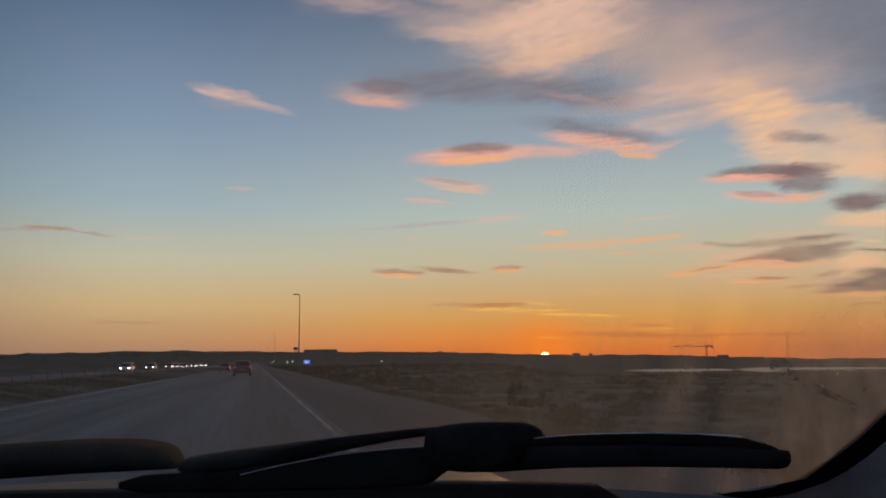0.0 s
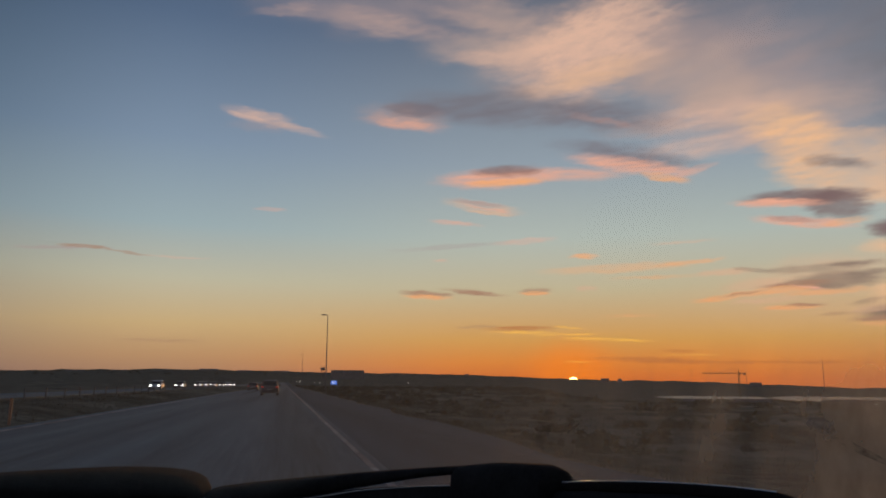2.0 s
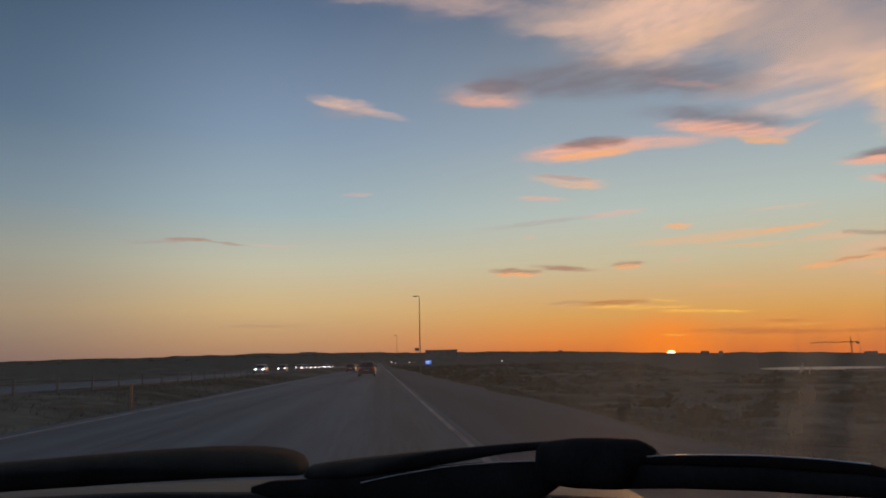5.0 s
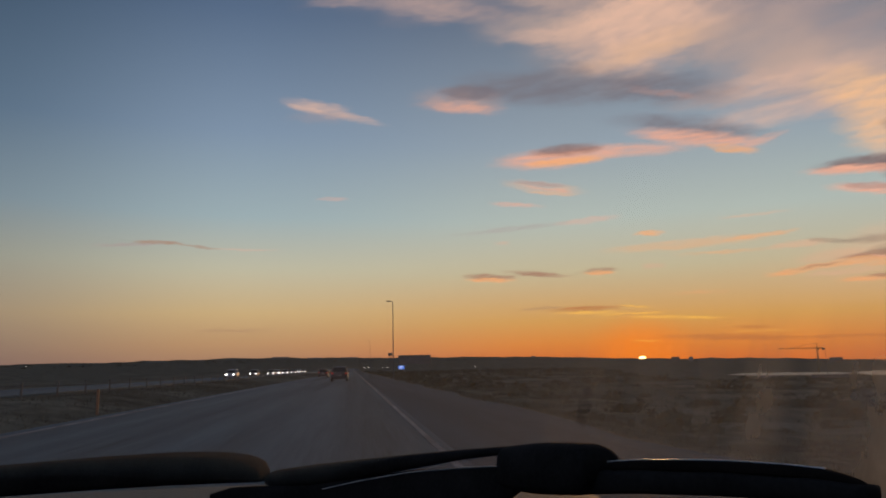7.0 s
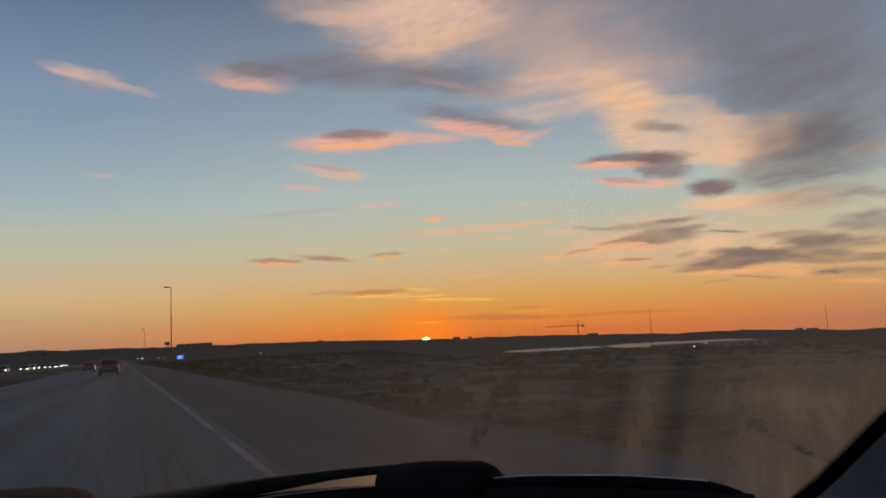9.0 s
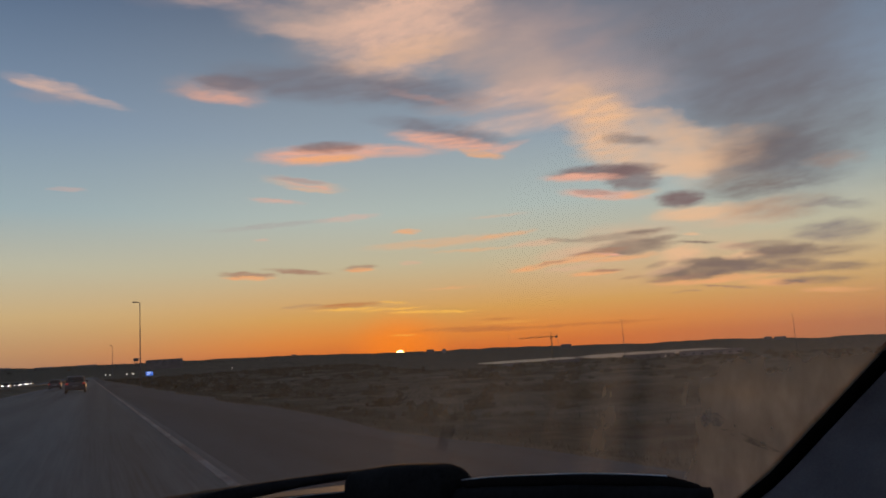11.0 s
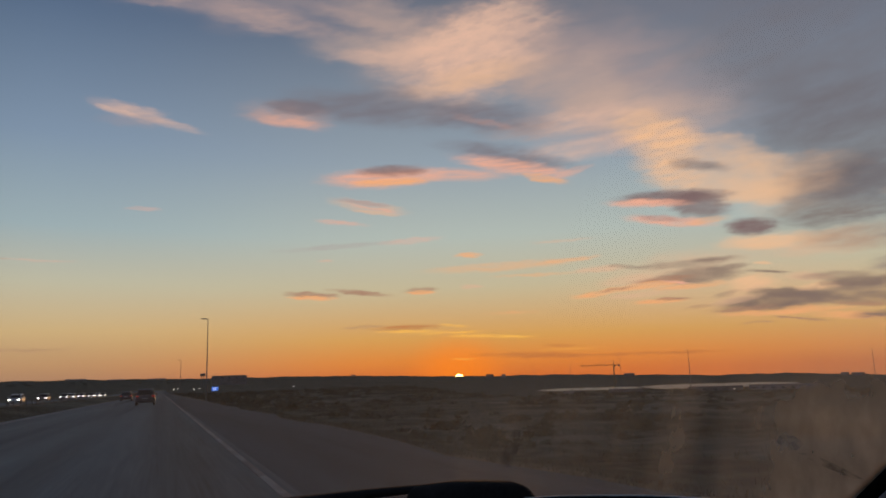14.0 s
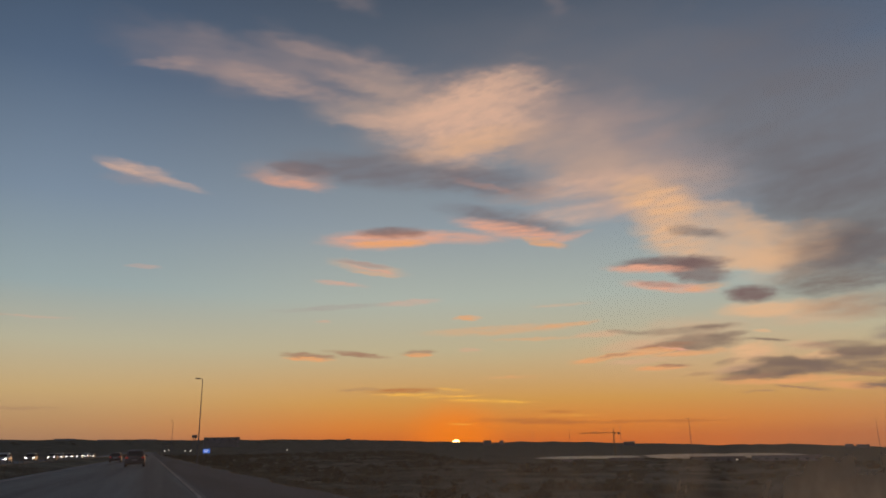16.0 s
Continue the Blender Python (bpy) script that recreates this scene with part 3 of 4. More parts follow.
def strip(x0, x1, y0, y1, lift, step=4.0, thick=0.25, z_of=road_z, wander=0.0):
    """A ribbon along the road with real thickness."""
    ys = np.arange(y0, y1 + 1e-6, step)
    loops = []
    for y in ys:
        z = float(z_of(y)) + lift
        w = wander * math.sin(y * 0.9) * 0.5 + wander * math.sin(y * 0.37)
        loops.append([(x0, y, z), (x1 + w, y, z), (x1 + w, y, z - thick), (x0, y, z - thick)])
    return rings(bmesh.new(), loops)


ROAD_L, LINE_L, LINE_R, ROAD_R = -7.75, -7.25, 1.38, 4.95
tagged(finish("road", strip(ROAD_L, LINE_R + 0.2, -80, 900, 0.0), ASPHALT), "worn grey asphalt carriageway with two lanes", "road", kind="structure")
tagged(finish("road_shoulder", strip(LINE_R + 0.2, ROAD_R, -80, 900, -0.004, wander=0.22), SHOULDER), "wide dark asphalt hard shoulder beside the carriageway", "road shoulder", kind="structure")
tagged(finish("edge_line", strip(LINE_R - 0.055, LINE_R + 0.055, -80, 700, 0.008, thick=0.02), ROADLINE), "solid worn white edge line on the asphalt", "road marking", kind="structure")
tagged(finish("edge_line", strip(LINE_L - 0.08, LINE_L + 0.08, -80, 700, 0.008, thick=0.02), ROADLINE), "solid worn white edge line beside the median", "road marking", kind="structure")
far_z = lambda y: road_z(y) + 0.25
tagged(finish("road", strip(-26.5, -17.5, -80, 900, 0.05, z_of=far_z), ASPHALT), "grey asphalt carriageway for oncoming traffic beyond the median", "road", kind="structure")


# the lake in the low land, in two reaches
def build_lake(az0, az1, r_near, r_far, seed):
    inner, outer = [], []
    for i in range(41):
        k = i / 40
        a = radians(az0 + (az1 - az0) * k)
        ends = min(1.0, 5 * k, 5 * (1 - k)) ** 0.6
        mid, half = (r_near + r_far) / 2, (r_far - r_near) / 2 * ends
        r0 = mid - half * (1 + 0.35 * noise.noise((i * 0.45, seed, 3)))
        r1 = mid + half * (1 + 0.35 * noise.noise((i * 0.35, seed + 5, 3)))
        inner.append((r0 * math.sin(a), r0 * math.cos(a), -29.9))
        outer.append((r1 * math.sin(a), r1 * math.cos(a), -29.9))
    return tagged(finish("lake", rings(bmesh.new(), [inner, outer], closed=False), water_material()), "pale lake reflecting the evening sky", "lake", kind="structure")


build_lake(28.5, 37.0, 1230, 1420, 1.0)
build_lake(36.0, 47.5, 1190, 1500, 4.0)


# ---- the car that carries the camera: windscreen, wipers, dashboard, pillar ----
own = empty("passenger_car", "dark car interior with dusty windscreen and parked wipers", "car", (0, 0, 0))
LIFT = Vector((0, 0, EYE))


def up(p):
    return Vector(p) + LIFT


# lower edge of the windscreen, from the driver's side round to the passenger's pillar
SILL = smooth_line([(-1.267, 0.722, -0.1881), (-1.045, 1.033, -0.1992), (-0.657, 1.144, -0.2047), (-0.317, 1.157, -0.2036), (-0.091, 1.141, -0.2103), (0.060, 1.022, -0.1972), (0.182, 0.852, -0.1706),
                    (0.220, 0.778, -0.1601), (0.291, 0.618, -0.1398), (0.323, 0.528, -0.1297), (0.344, 0.472, -0.1249)], 60)
NEAR = Vector((0.029, 0.007, -0.026))
SILL = [NEAR + (p - NEAR) * 1.05 for p in SILL]
# the passenger's pillar: inner edge of the black frame, running up and back
EDGE_R = smooth_line([(0.360, 0.495, -0.1296), (0.369, 0.464, -0.1260), (0.381, 0.437, -0.1170), (0.391, 0.408, -0.0962), (0.411, 0.389, -0.0683), (0.428, 0.362, -0.0357),
                      (0.449, 0.309, 0.0215), (0.58, 0.08, 0.30), (0.62, -0.06, 0.44)], 50)


def screen_point(p, rise):
    """From the lower edge up the raked pane."""
    return Vector((p.x * (1 - 0.08 * rise), p.y - 1.1 * rise - 0.15 * rise * rise, p.z + rise))


def build_screen(inset=0.0):
    """The pane: rows from the sill upwards, each ending on the pillar's edge."""
    zs = [p.z for p in EDGE_R]
    loops = []
    for k in range(17):
        rise = 0.60 * (k / 16) ** 1.2
        row = [screen_point(p, rise) for p in SILL]
        z_end = row[-1].z
        end = Vector([float(np.interp(z_end, zs, [p[i] for p in EDGE_R])) for i in range(3)])
        fix = end - row[-1]
        n = len(row) - 1
        row = [p + fix * (i / n) ** 2 for i, p in enumerate(row)]
        loops.append([up((p.x - inset * 0.4, p.y - inset, p.z - inset * 0.5)) for p in row])
    return rings(bmesh.new(), loops, closed=False)


screen = part("windscreen", build_screen(), GLASS, own, "clear raked windscreen pane", True)


def dust_haze_material():
    """Road dust dried on the pane: streaks and a broad smear towards the passenger's pillar; plus a painted haze."""
    m = bpy.data.materials.new("dried_dust_and_haze")
    m.use_nodes = True
    t = m.node_tree
    t.nodes.clear()

    def nd(kind, *ins, **sets):
        n = t.nodes.new(kind)
        for k, v in sets.items():
            setattr(n, k, v)
        for s, v in zip(n.inputs, ins):
            if isinstance(v, bpy.types.NodeSocket):
                t.links.new(v, s)
            elif v is not None:
                s.default_value = v
        return n

    def mth(op, a, b, clamp=False):
        return nd("ShaderNodeMath", a, b, operation=op, use_clamp=clamp).outputs[0]

    xyz = nd("ShaderNodeSeparateXYZ", nd("ShaderNodeTexCoord").outputs["Object"])
    across = mth("MULTIPLY", mth("ARCTAN2", xyz.outputs[0], xyz.outputs[1]), 57.29578)      # degrees round the pane
    height = mth("SUBTRACT", xyz.outputs[2], EYE)
    lean = mth("ADD", across, mth("MULTIPLY", height, -25.0))                                 # streaks run a little aslant
    streak_at = nd("ShaderNodeCombineXYZ", mth("MULTIPLY", lean, 0.95), mth("MULTIPLY", height, 6.0), 0.0).outputs[0]
    wob = nd("ShaderNodeTexNoise", streak_at)
    wob.inputs["Scale"].default_value, wob.inputs["Detail"].default_value = 1.0, 5.0
    spots = nd("ShaderNodeTexNoise", nd("ShaderNodeCombineXYZ", mth("MULTIPLY", across, 0.6), mth("MULTIPLY", height, 40.0), 0.0).outputs[0])
    spots.inputs["Scale"].default_value, spots.inputs["Detail"].default_value = 1.0, 6.0
    lean = mth("ADD", lean, mth("MULTIPLY", mth("SUBTRACT", wob.outputs[0], 0.5), 1.8))

    def band(a0, a1, b0, b1, top):
        """Dust between two bearings, with soft flanks."""
        p = nd("ShaderNodeMapRange", lean, a0, a1, 0.0, top, interpolation_type="SMOOTHSTEP").outputs[0]
        q = nd("ShaderNodeMapRange", lean, b0, b1, 1.0, 0.0, interpolation_type="SMOOTHSTEP").outputs[0]
        return mth("MULTIPLY", p, q)

    # an even haze over the whole pane: thin dust, plus painted air haze and glare
    haze = nd("ShaderNodeMapRange", across, -14.0, 18.0, 0.066, 0.112).outputs[0]
    haze = mth("MULTIPLY", haze, nd("ShaderNodeMapRange", height, 0.10, 0.01, 0.0, 1.0, interpolation_type="SMOOTHSTEP").outputs[0])
    # streaks, and a broad smear towards the pillar, blotched rather than streaked
    film = mth("ADD", band(13.0, 27.0, 31.0, 34.5, 0.07), band(33.2, 35.6, 35.8, 37.8, 0.17))
    film = mth("ADD", film, band(37.6, 39.4, 40.2, 41.8, 0.08))
    film = mth("ADD", film, band(37.4, 45.4, 80.0, 90.0, 0.26))
    film = mth("ADD", film, nd("ShaderNodeMapRange", across, -14.0, 16.0, 0.01, 0.03).outputs[0])
    grain = nd("ShaderNodeMapRange", wob.outputs[0], 0.15, 0.85, 0.35, 1.55).outputs[0]
    even = nd("ShaderNodeMapRange", across, 37.0, 42.0, 0.0, 0.65, interpolation_type="SMOOTHSTEP").outputs[0]
    film = mth("MULTIPLY", film, mth("ADD", mth("MULTIPLY", grain, mth("SUBTRACT", 1.0, even)), even))
    blot = nd("ShaderNodeTexNoise", nd("ShaderNodeCombineXYZ", mth("MULTIPLY", across, 0.5), mth("MULTIPLY", height, 26.0), 3.0).outputs[0])
    blot.inputs["Scale"].default_value, blot.inputs["Detail"].default_value = 1.0, 8.0
    film = mth("MULTIPLY", film, nd("ShaderNodeMapRange", blot.outputs[0], 0.32, 0.68, 0.64, 1.3).outputs[0])
    film = mth("MULTIPLY", film, nd("ShaderNodeMapRange", spots.outputs[0], 0.35, 0.65, 0.88, 1.1).outputs[0])
    ragged = mth("ADD", height, mth("MULTIPLY", mth("SUBTRACT", blot.outputs[0], 0.5), 0.03))
    film = mth("MULTIPLY", film, nd("ShaderNodeMapRange", ragged, 0.035, -0.022, 0.0, 1.0, interpolation_type="SMOOTHSTEP").outputs[0])
    film = mth("ADD", film, haze, True)
    body = nd("ShaderNodeAddShader", nd("ShaderNodeBsdfDiffuse", (0.22, 0.20, 0.16, 1)).outputs[0], nd("ShaderNodeBsdfTranslucent", (0.70, 0.59, 0.42, 1)).outputs[0])
    mix = nd("ShaderNodeMixShader", film, nd("ShaderNodeBsdfTransparent").outputs[0], body.outputs[0])
    t.links.new(mix.outputs[0], nd("ShaderNodeOutputMaterial").inputs[0])
    return m


part("dust_haze_film", build_screen(0.004), dust_haze_material(), screen, "streaks of dried brown road dust with a painted even haze", True)


def blade_body(top, bottom, deep, n=40, taper=0.0):
    """A rounded bar between an upper and a lower line."""
    a, b = smooth_line(top, n), smooth_line(bottom, n)
    loops = []
    for i, (p, q) in enumerate(zip(a, b)):
        c, h = (p + q) / 2, (p - q) / 2
        d = (a[min(i + 1, n - 1)] - a[max(i - 1, 0)]).normalized()
        out = Vector((-d.y, d.x, 0)).normalized() * deep / 2
        e = 1.0 if not taper else min(1.0, 0.35 + taper * min(i, n - 1 - i))
        loop = []
        for k in range(14):
            s = 2 * math.pi * k / 14
            cs, sn = math.cos(s), math.sin(s)
            loop.append(up(c + h * e * math.copysign(abs(sn) ** 0.6, sn) + out * e * math.copysign(abs(cs) ** 0.6, cs)))
        loops.append(loop)
    return rings(bmesh.new(), loops)


# the driver's wiper: its blade ends behind the middle of the screen
part("wiper", blade_body([(-1.045, 1.066, -0.1825), (-0.657, 1.155, -0.1570), (-0.322, 1.157, -0.1403), (-0.214, 1.155, -0.1368), (-0.169, 1.150, -0.1374), (-0.131, 1.146, -0.1390), (-0.099, 1.141, -0.1433), (-0.083, 1.139, -0.1493), (-0.071, 1.137, -0.1568)],
                                        [(-1.045, 1.066, -0.2080), (-0.657, 1.155, -0.1969), (-0.318, 1.157, -0.1870), (-0.211, 1.155, -0.1846), (-0.166, 1.150, -0.1840), (-0.070, 1.137, -0.1822)], 0.030, n=110, taper=0.6), RUBBER, own, "black rubber wiper blade and cover", True)
# the passenger's wiper: arm, link, pivot cap, blade with its steel edge
arm = part("wiper", blade_body([(-0.076, 1.138, -0.1679), (-0.010, 1.090, -0.1547), (0.093, 0.981, -0.1334), (0.182, 0.852, -0.1124), (0.223, 0.774, -0.1013), (0.251, 0.718, -0.0972)],
                               [(-0.074, 1.138, -0.1947), (0.000, 1.082, -0.1822), (0.060, 1.022, -0.1664), (0.126, 0.937, -0.1446), (0.183, 0.852, -0.1236), (0.217, 0.786, -0.1118), (0.234, 0.753, -0.1071)], 0.024, n=60, taper=0.3), RUBBER, own, "black wiper arm", True)
part("link", blade_body([(-0.157, 1.146, -0.1903), (-0.095, 1.141, -0.1892), (0.000, 1.082, -0.1779), (0.060, 1.021, -0.1643), (0.126, 0.937, -0.1455), (0.161, 0.887, -0.1374), (0.183, 0.852, -0.1326), (0.217, 0.786, -0.1238), (0.228, 0.766, -0.1211)],
                        [(-0.157, 1.146, -0.2147), (-0.094, 1.141, -0.2147), (0.000, 1.083, -0.2101), (0.060, 1.022, -0.2013), (0.126, 0.937, -0.1899), (0.182, 0.852, -0.1761), (0.227, 0.766, -0.1594)], 0.020, n=60, taper=0.2), RUBBER, arm, "black lower link of the wiper", True)
part("pivot_cap", blade_body([(0.219, 0.783, -0.1037), (0.231, 0.759, -0.0984), (0.243, 0.734, -0.0944), (0.261, 0.696, -0.0913), (0.272, 0.669, -0.0900), (0.277, 0.655, -0.0937), (0.279, 0.648, -0.1049)],
                             [(0.218, 0.784, -0.1442), (0.231, 0.759, -0.1454), (0.242, 0.734, -0.1442), (0.259, 0.696, -0.1393), (0.270, 0.669, -0.1355), (0.276, 0.655, -0.1296), (0.279, 0.648, -0.1187)], 0.045, taper=0.5), RUBBER, arm, "rounded black pivot cap", True)
part("blade", blade_body([(0.268, 0.676, -0.1144), (0.295, 0.610, -0.1055), (0.324, 0.528, -0.0965), (0.350, 0.458, -0.0910), (0.365, 0.415, -0.0908)],
                         [(0.256, 0.703, -0.1408), (0.294, 0.610, -0.1253), (0.324, 0.528, -0.1142), (0.349, 0.458, -0.1063), (0.364, 0.415, -0.1018)], 0.020, n=70, taper=0.65), RUBBER, arm, "black rubber wiper blade", True)
part("spoiler", blade_body([(0.280, 0.646, -0.1033), (0.295, 0.610, -0.0977), (0.310, 0.559, -0.0918), (0.327, 0.521, -0.0882), (0.341, 0.475, -0.0850), (0.355, 0.448, -0.0849), (0.364, 0.420, -0.0903)],
                           [(0.280, 0.646, -0.1114), (0.295, 0.610, -0.1065), (0.310, 0.559, -0.1008), (0.326, 0.521, -0.0971), (0.340, 0.474, -0.0929), (0.354, 0.448, -0.0921), (0.364, 0.420, -0.0938)], 0.010, n=60, taper=0.3), SPOILER, arm, "dark plastic spoiler of the blade", True)
part("steel_edge", tube([up(p) for p in smooth_line([(0.280, 0.646, -0.1033), (0.295, 0.610, -0.0977), (0.310, 0.559, -0.0918), (0.327, 0.521, -0.0882), (0.341, 0.475, -0.0850), (0.355, 0.448, -0.0849)], 24)], 0.0008, 6), BLADE, arm, "thin bright steel edge of the blade")
part("steel_edge", tube([up(p) for p in smooth_line([(0.011, 1.049, -0.1824), (0.058, 0.998, -0.1660), (0.124, 0.914, -0.1445), (0.180, 0.829, -0.1297), (0.211, 0.770, -0.1215)], 24)], 0.0007, 6), BLADE, arm, "thin bright steel edge of the arm")


# marks on the pane: a dark smear, a pale chip and a scratch below it
def mark_material(name, colour, alpha, scale):
    m = bpy.data.materials.new(name)
    m.use_nodes = True
    t = m.node_tree
    b = t.nodes["Principled BSDF"]
    b.inputs["Base Color"].default_value, b.inputs["Roughness"].default_value = (*colour, 1), 0.9
    n, r = t.nodes.new("ShaderNodeTexNoise"), t.nodes.new("ShaderNodeMapRange")
    n.inputs["Scale"].default_value, n.inputs["Detail"].default_value = scale, 6
    r.inputs[1].default_value, r.inputs[2].default_value, r.inputs[4].default_value = 0.38, 0.62, alpha
    t.links.new(t.nodes.new("ShaderNodeTexCoord").outputs["Object"], n.inputs["Vector"])
    t.links.new(n.outputs[0], r.inputs[0])
    t.links.new(r.outputs[0], b.inputs["Alpha"])
    return m


def on_pane(x, z):
    """A place just inside the pane at this height and distance to the side."""
    rise = z + 0.19
    row = [screen_point(p, rise) for p in SILL]
    y = float(np.interp(x, [p.x for p in row], [p.y for p in row]))
    return Vector((x, y - 0.008, z - 0.004))


def mark(points, widths):
    loops = []
    for (x, z), w in zip(points, widths):
        a, b = on_pane(x - w / 2, z), on_pane(x + w / 2, z)
        loops.append([up(a), up(b)])
    return rings(bmesh.new(), loops, closed=False)


part("smear", mark([(0.246, -0.0309), (0.247, -0.0430), (0.248, -0.0568), (0.249, -0.0730)], [0.003, 0.007, 0.006, 0.003]), mark_material("dark_smear", (0.02, 0.017, 0.014), 0.4, 60), screen, "dark smear of dirt on the pane")
part("chip", mark([(0.330, -0.0276), (0.332, -0.0323), (0.334, -0.0370)], [0.003, 0.006, 0.002]), mark_material("pale_chip", (0.5, 0.42, 0.36), 0.5, 120), screen, "pale chip in the glass")
part("scratch", mark([(0.337, -0.0386), (0.344, -0.0456), (0.352, -0.0527)], [0.003, 0.004, 0.002]), mark_material("dark_scratch", (0.02, 0.018, 0.016), 0.5, 120), screen, "dark scratch running from the chip")


# the dashboard, from under the pane back towards the seats
def build_dash():
    bm = bmesh.new()
    edge = SILL + EDGE_R[1:12]
    loops = []
    for dy, dz, inw in ((0.012, -0.012, 0.0), (0.0, 0.002, 0.0), (-0.02, -0.002, 0.0), (-0.10, -0.028, 0.02), (-0.28, -0.10, 0.05), (-0.42, -0.20, 0.06), (-0.45, -0.5, 0.06), (-0.45, -0.85, 0.06)):
        loops.append([up((p.x, min(p.y + dy, 0.6 + dy * 0.2 + (p.y - 0.6)), min(p.z + dz, -0.151 + dz) if k > 0.8 * len(edge) else p.z + dz)) for k, p in enumerate(edge)])
    rings(bm, loops, closed=False)
    return bm


part("dashboard", build_dash(), PLASTIC, own, "black grained plastic dashboard", True)


# bonnet beyond the wipers
def build_bonnet():
    """From just ahead of the sill to the nose, falling gently."""
    loops = []
    sill = [p for p in SILL[3:]]
    for k, g in enumerate((0.045, 0.12, 0.30, 0.55, 0.80, 1.0, 1.04)):
        row = []
        for p in sill:
            y = p.y + (2.0 - p.y) * g if k < 6 else 2.03
            z = -0.205 - 0.115 * max(0.0, (y - 0.75) / 1.25) ** 1.2 - 0.03 * (abs(p.x + 0.3) / 0.8) ** 3 - (0.14 if k == 6 else 0.0)
            row.append(up((p.x * (1 + (0.75 if p.x > 0 else 0.12) * g), y, z)))
        loops.append(row)
    return rings(bmesh.new(), loops, closed=False)


part("bonnet", build_bonnet(), BONNET, own, "grey painted bonnet", True)
# ventilation trim at the foot of the pane
part("scuttle_panel", blade_body([(p.x, p.y + 0.012, p.z - 0.022) for p in SILL[4:]], [(p.x, p.y + 0.012, p.z - 0.07) for p in SILL[4:]], 0.02, n=40), PLASTIC, own, "black plastic scuttle panel", True)


# pillar, roof and the plain shell that closes the cabin
def ribbon(edge, offset_a, offset_b, thick):
    loops = []
    for p in edge:
        a, b = p + Vector(offset_a), p + Vector(offset_b)
        n = Vector(thick)
        loops.append([up(a), up(b), up(b + n), up(a + n)])
    return rings(bmesh.new(), loops)


part("window_seal", ribbon(EDGE_R, (0, 0, 0), (0.022, 0.004, -0.004), (0.012, 0.0, -0.004)), SEAL, own, "black rubber window seal", True)
part("pillar_trim", ribbon(EDGE_R, (0.020, -0.006, -0.002), (0.22, -0.05, -0.08), (0.02, 0.02, -0.01)), TRIM, own, "dark grey pillar trim", True)
part("pillar_trim", ribbon([Vector((-0.75 - p.x, p.y, p.z)) for p in EDGE_R], (0, 0, 0), (-0.2, 0, 0), (0, -0.03, 0)), TRIM, own, "dark grey pillar trim", True)
part("roof_lining", box((-1.22, -1.7, EYE + 0.42), (0.62, -0.02, EYE + 0.46), 0.02), TRIM, own, "grey cloth roof lining")


def shell_side(x, s):
    """One flank: sill to shoulder, from nose to tail, with its wheel arches left to the wheels."""
    loops = []
    for y, top, inn in ((2.03, -0.46, 0.10), (1.7, -0.36, 0.03), (1.0, -0.27, 0.0), (0.5, -0.20, 0.0), (-0.5, -0.17, 0.0), (-1.4, -0.17, 0.0), (-2.0, -0.20, 0.03), (-2.25, -0.34, 0.10)):
        xo = x - s * inn
        loops.append([up((xo - s * 0.05, y, -1.02)), up((xo, y, -0.95)), up((xo + s * 0.02, y, -0.6)), up((xo, y, top - 0.03)), up((xo - s * 0.05, y, top)), up((xo - s * 0.07, y, top - 0.02)), up((xo - s * 0.07, y, -1.0))])
    return rings(bmesh.new(), loops)


for x, s in ((0.72, 1), (-1.32, -1)):
    part("flank", shell_side(x, s), BONNET, own, "grey painted flank", True)
    part("roof_rail", tube([up(p) for p in ((x - s * 0.24, 0.0, 0.40), (x - s * 0.14, -0.5, 0.47), (x - s * 0.14, -1.3, 0.45), (x - s * 0.10, -1.9, 0.10), (x - s * 0.08, -2.15, -0.22))], 0.045, 8), BONNET, own, "grey painted roof rail", True)
    for y in (1.35, -1.45):
        wheel = part("wheel", tube([(x - s * 0.24, y, 0.325), (x - s * 0.22, y, 0.325), (x - s * 0.03, y, 0.325), (x - s * 0.01, y, 0.325)], [0.30, 0.33, 0.33, 0.30], 20), TYRE, own, "black tyre", True)
        part("rim", tube([(x - s * 0.03, y, 0.325), (x + s * 0.002, y, 0.325)], [0.22, 0.20], 16), RIM, wheel)
part("roof", box((-1.20, -1.72, EYE + 0.465), (0.60, -0.02, EYE + 0.50), 0.03), BONNET, own, "grey painted roof")
part("nose", box((-1.20, 1.98, EYE - 0.98), (0.60, 2.08, EYE - 0.47), 0.04), BONNET, own, "grey painted nose")
part("tailgate", box((-1.24, -2.27, EYE - 0.98), (0.64, -2.20, EYE - 0.22), 0.03), BONNET, own, "grey painted tailgate")
part("rear_panel", box((-1.25, -1.75, EYE - 0.95), (0.65, -1.70, EYE + 0.42), 0.02), TRIM, own, "dark rear panel")
part("cabin_floor", box((-1.25, -2.2, EYE - 1.02), (0.65, 1.98, EYE - 0.97), 0.01), TRIM, own, "dark cabin floor")


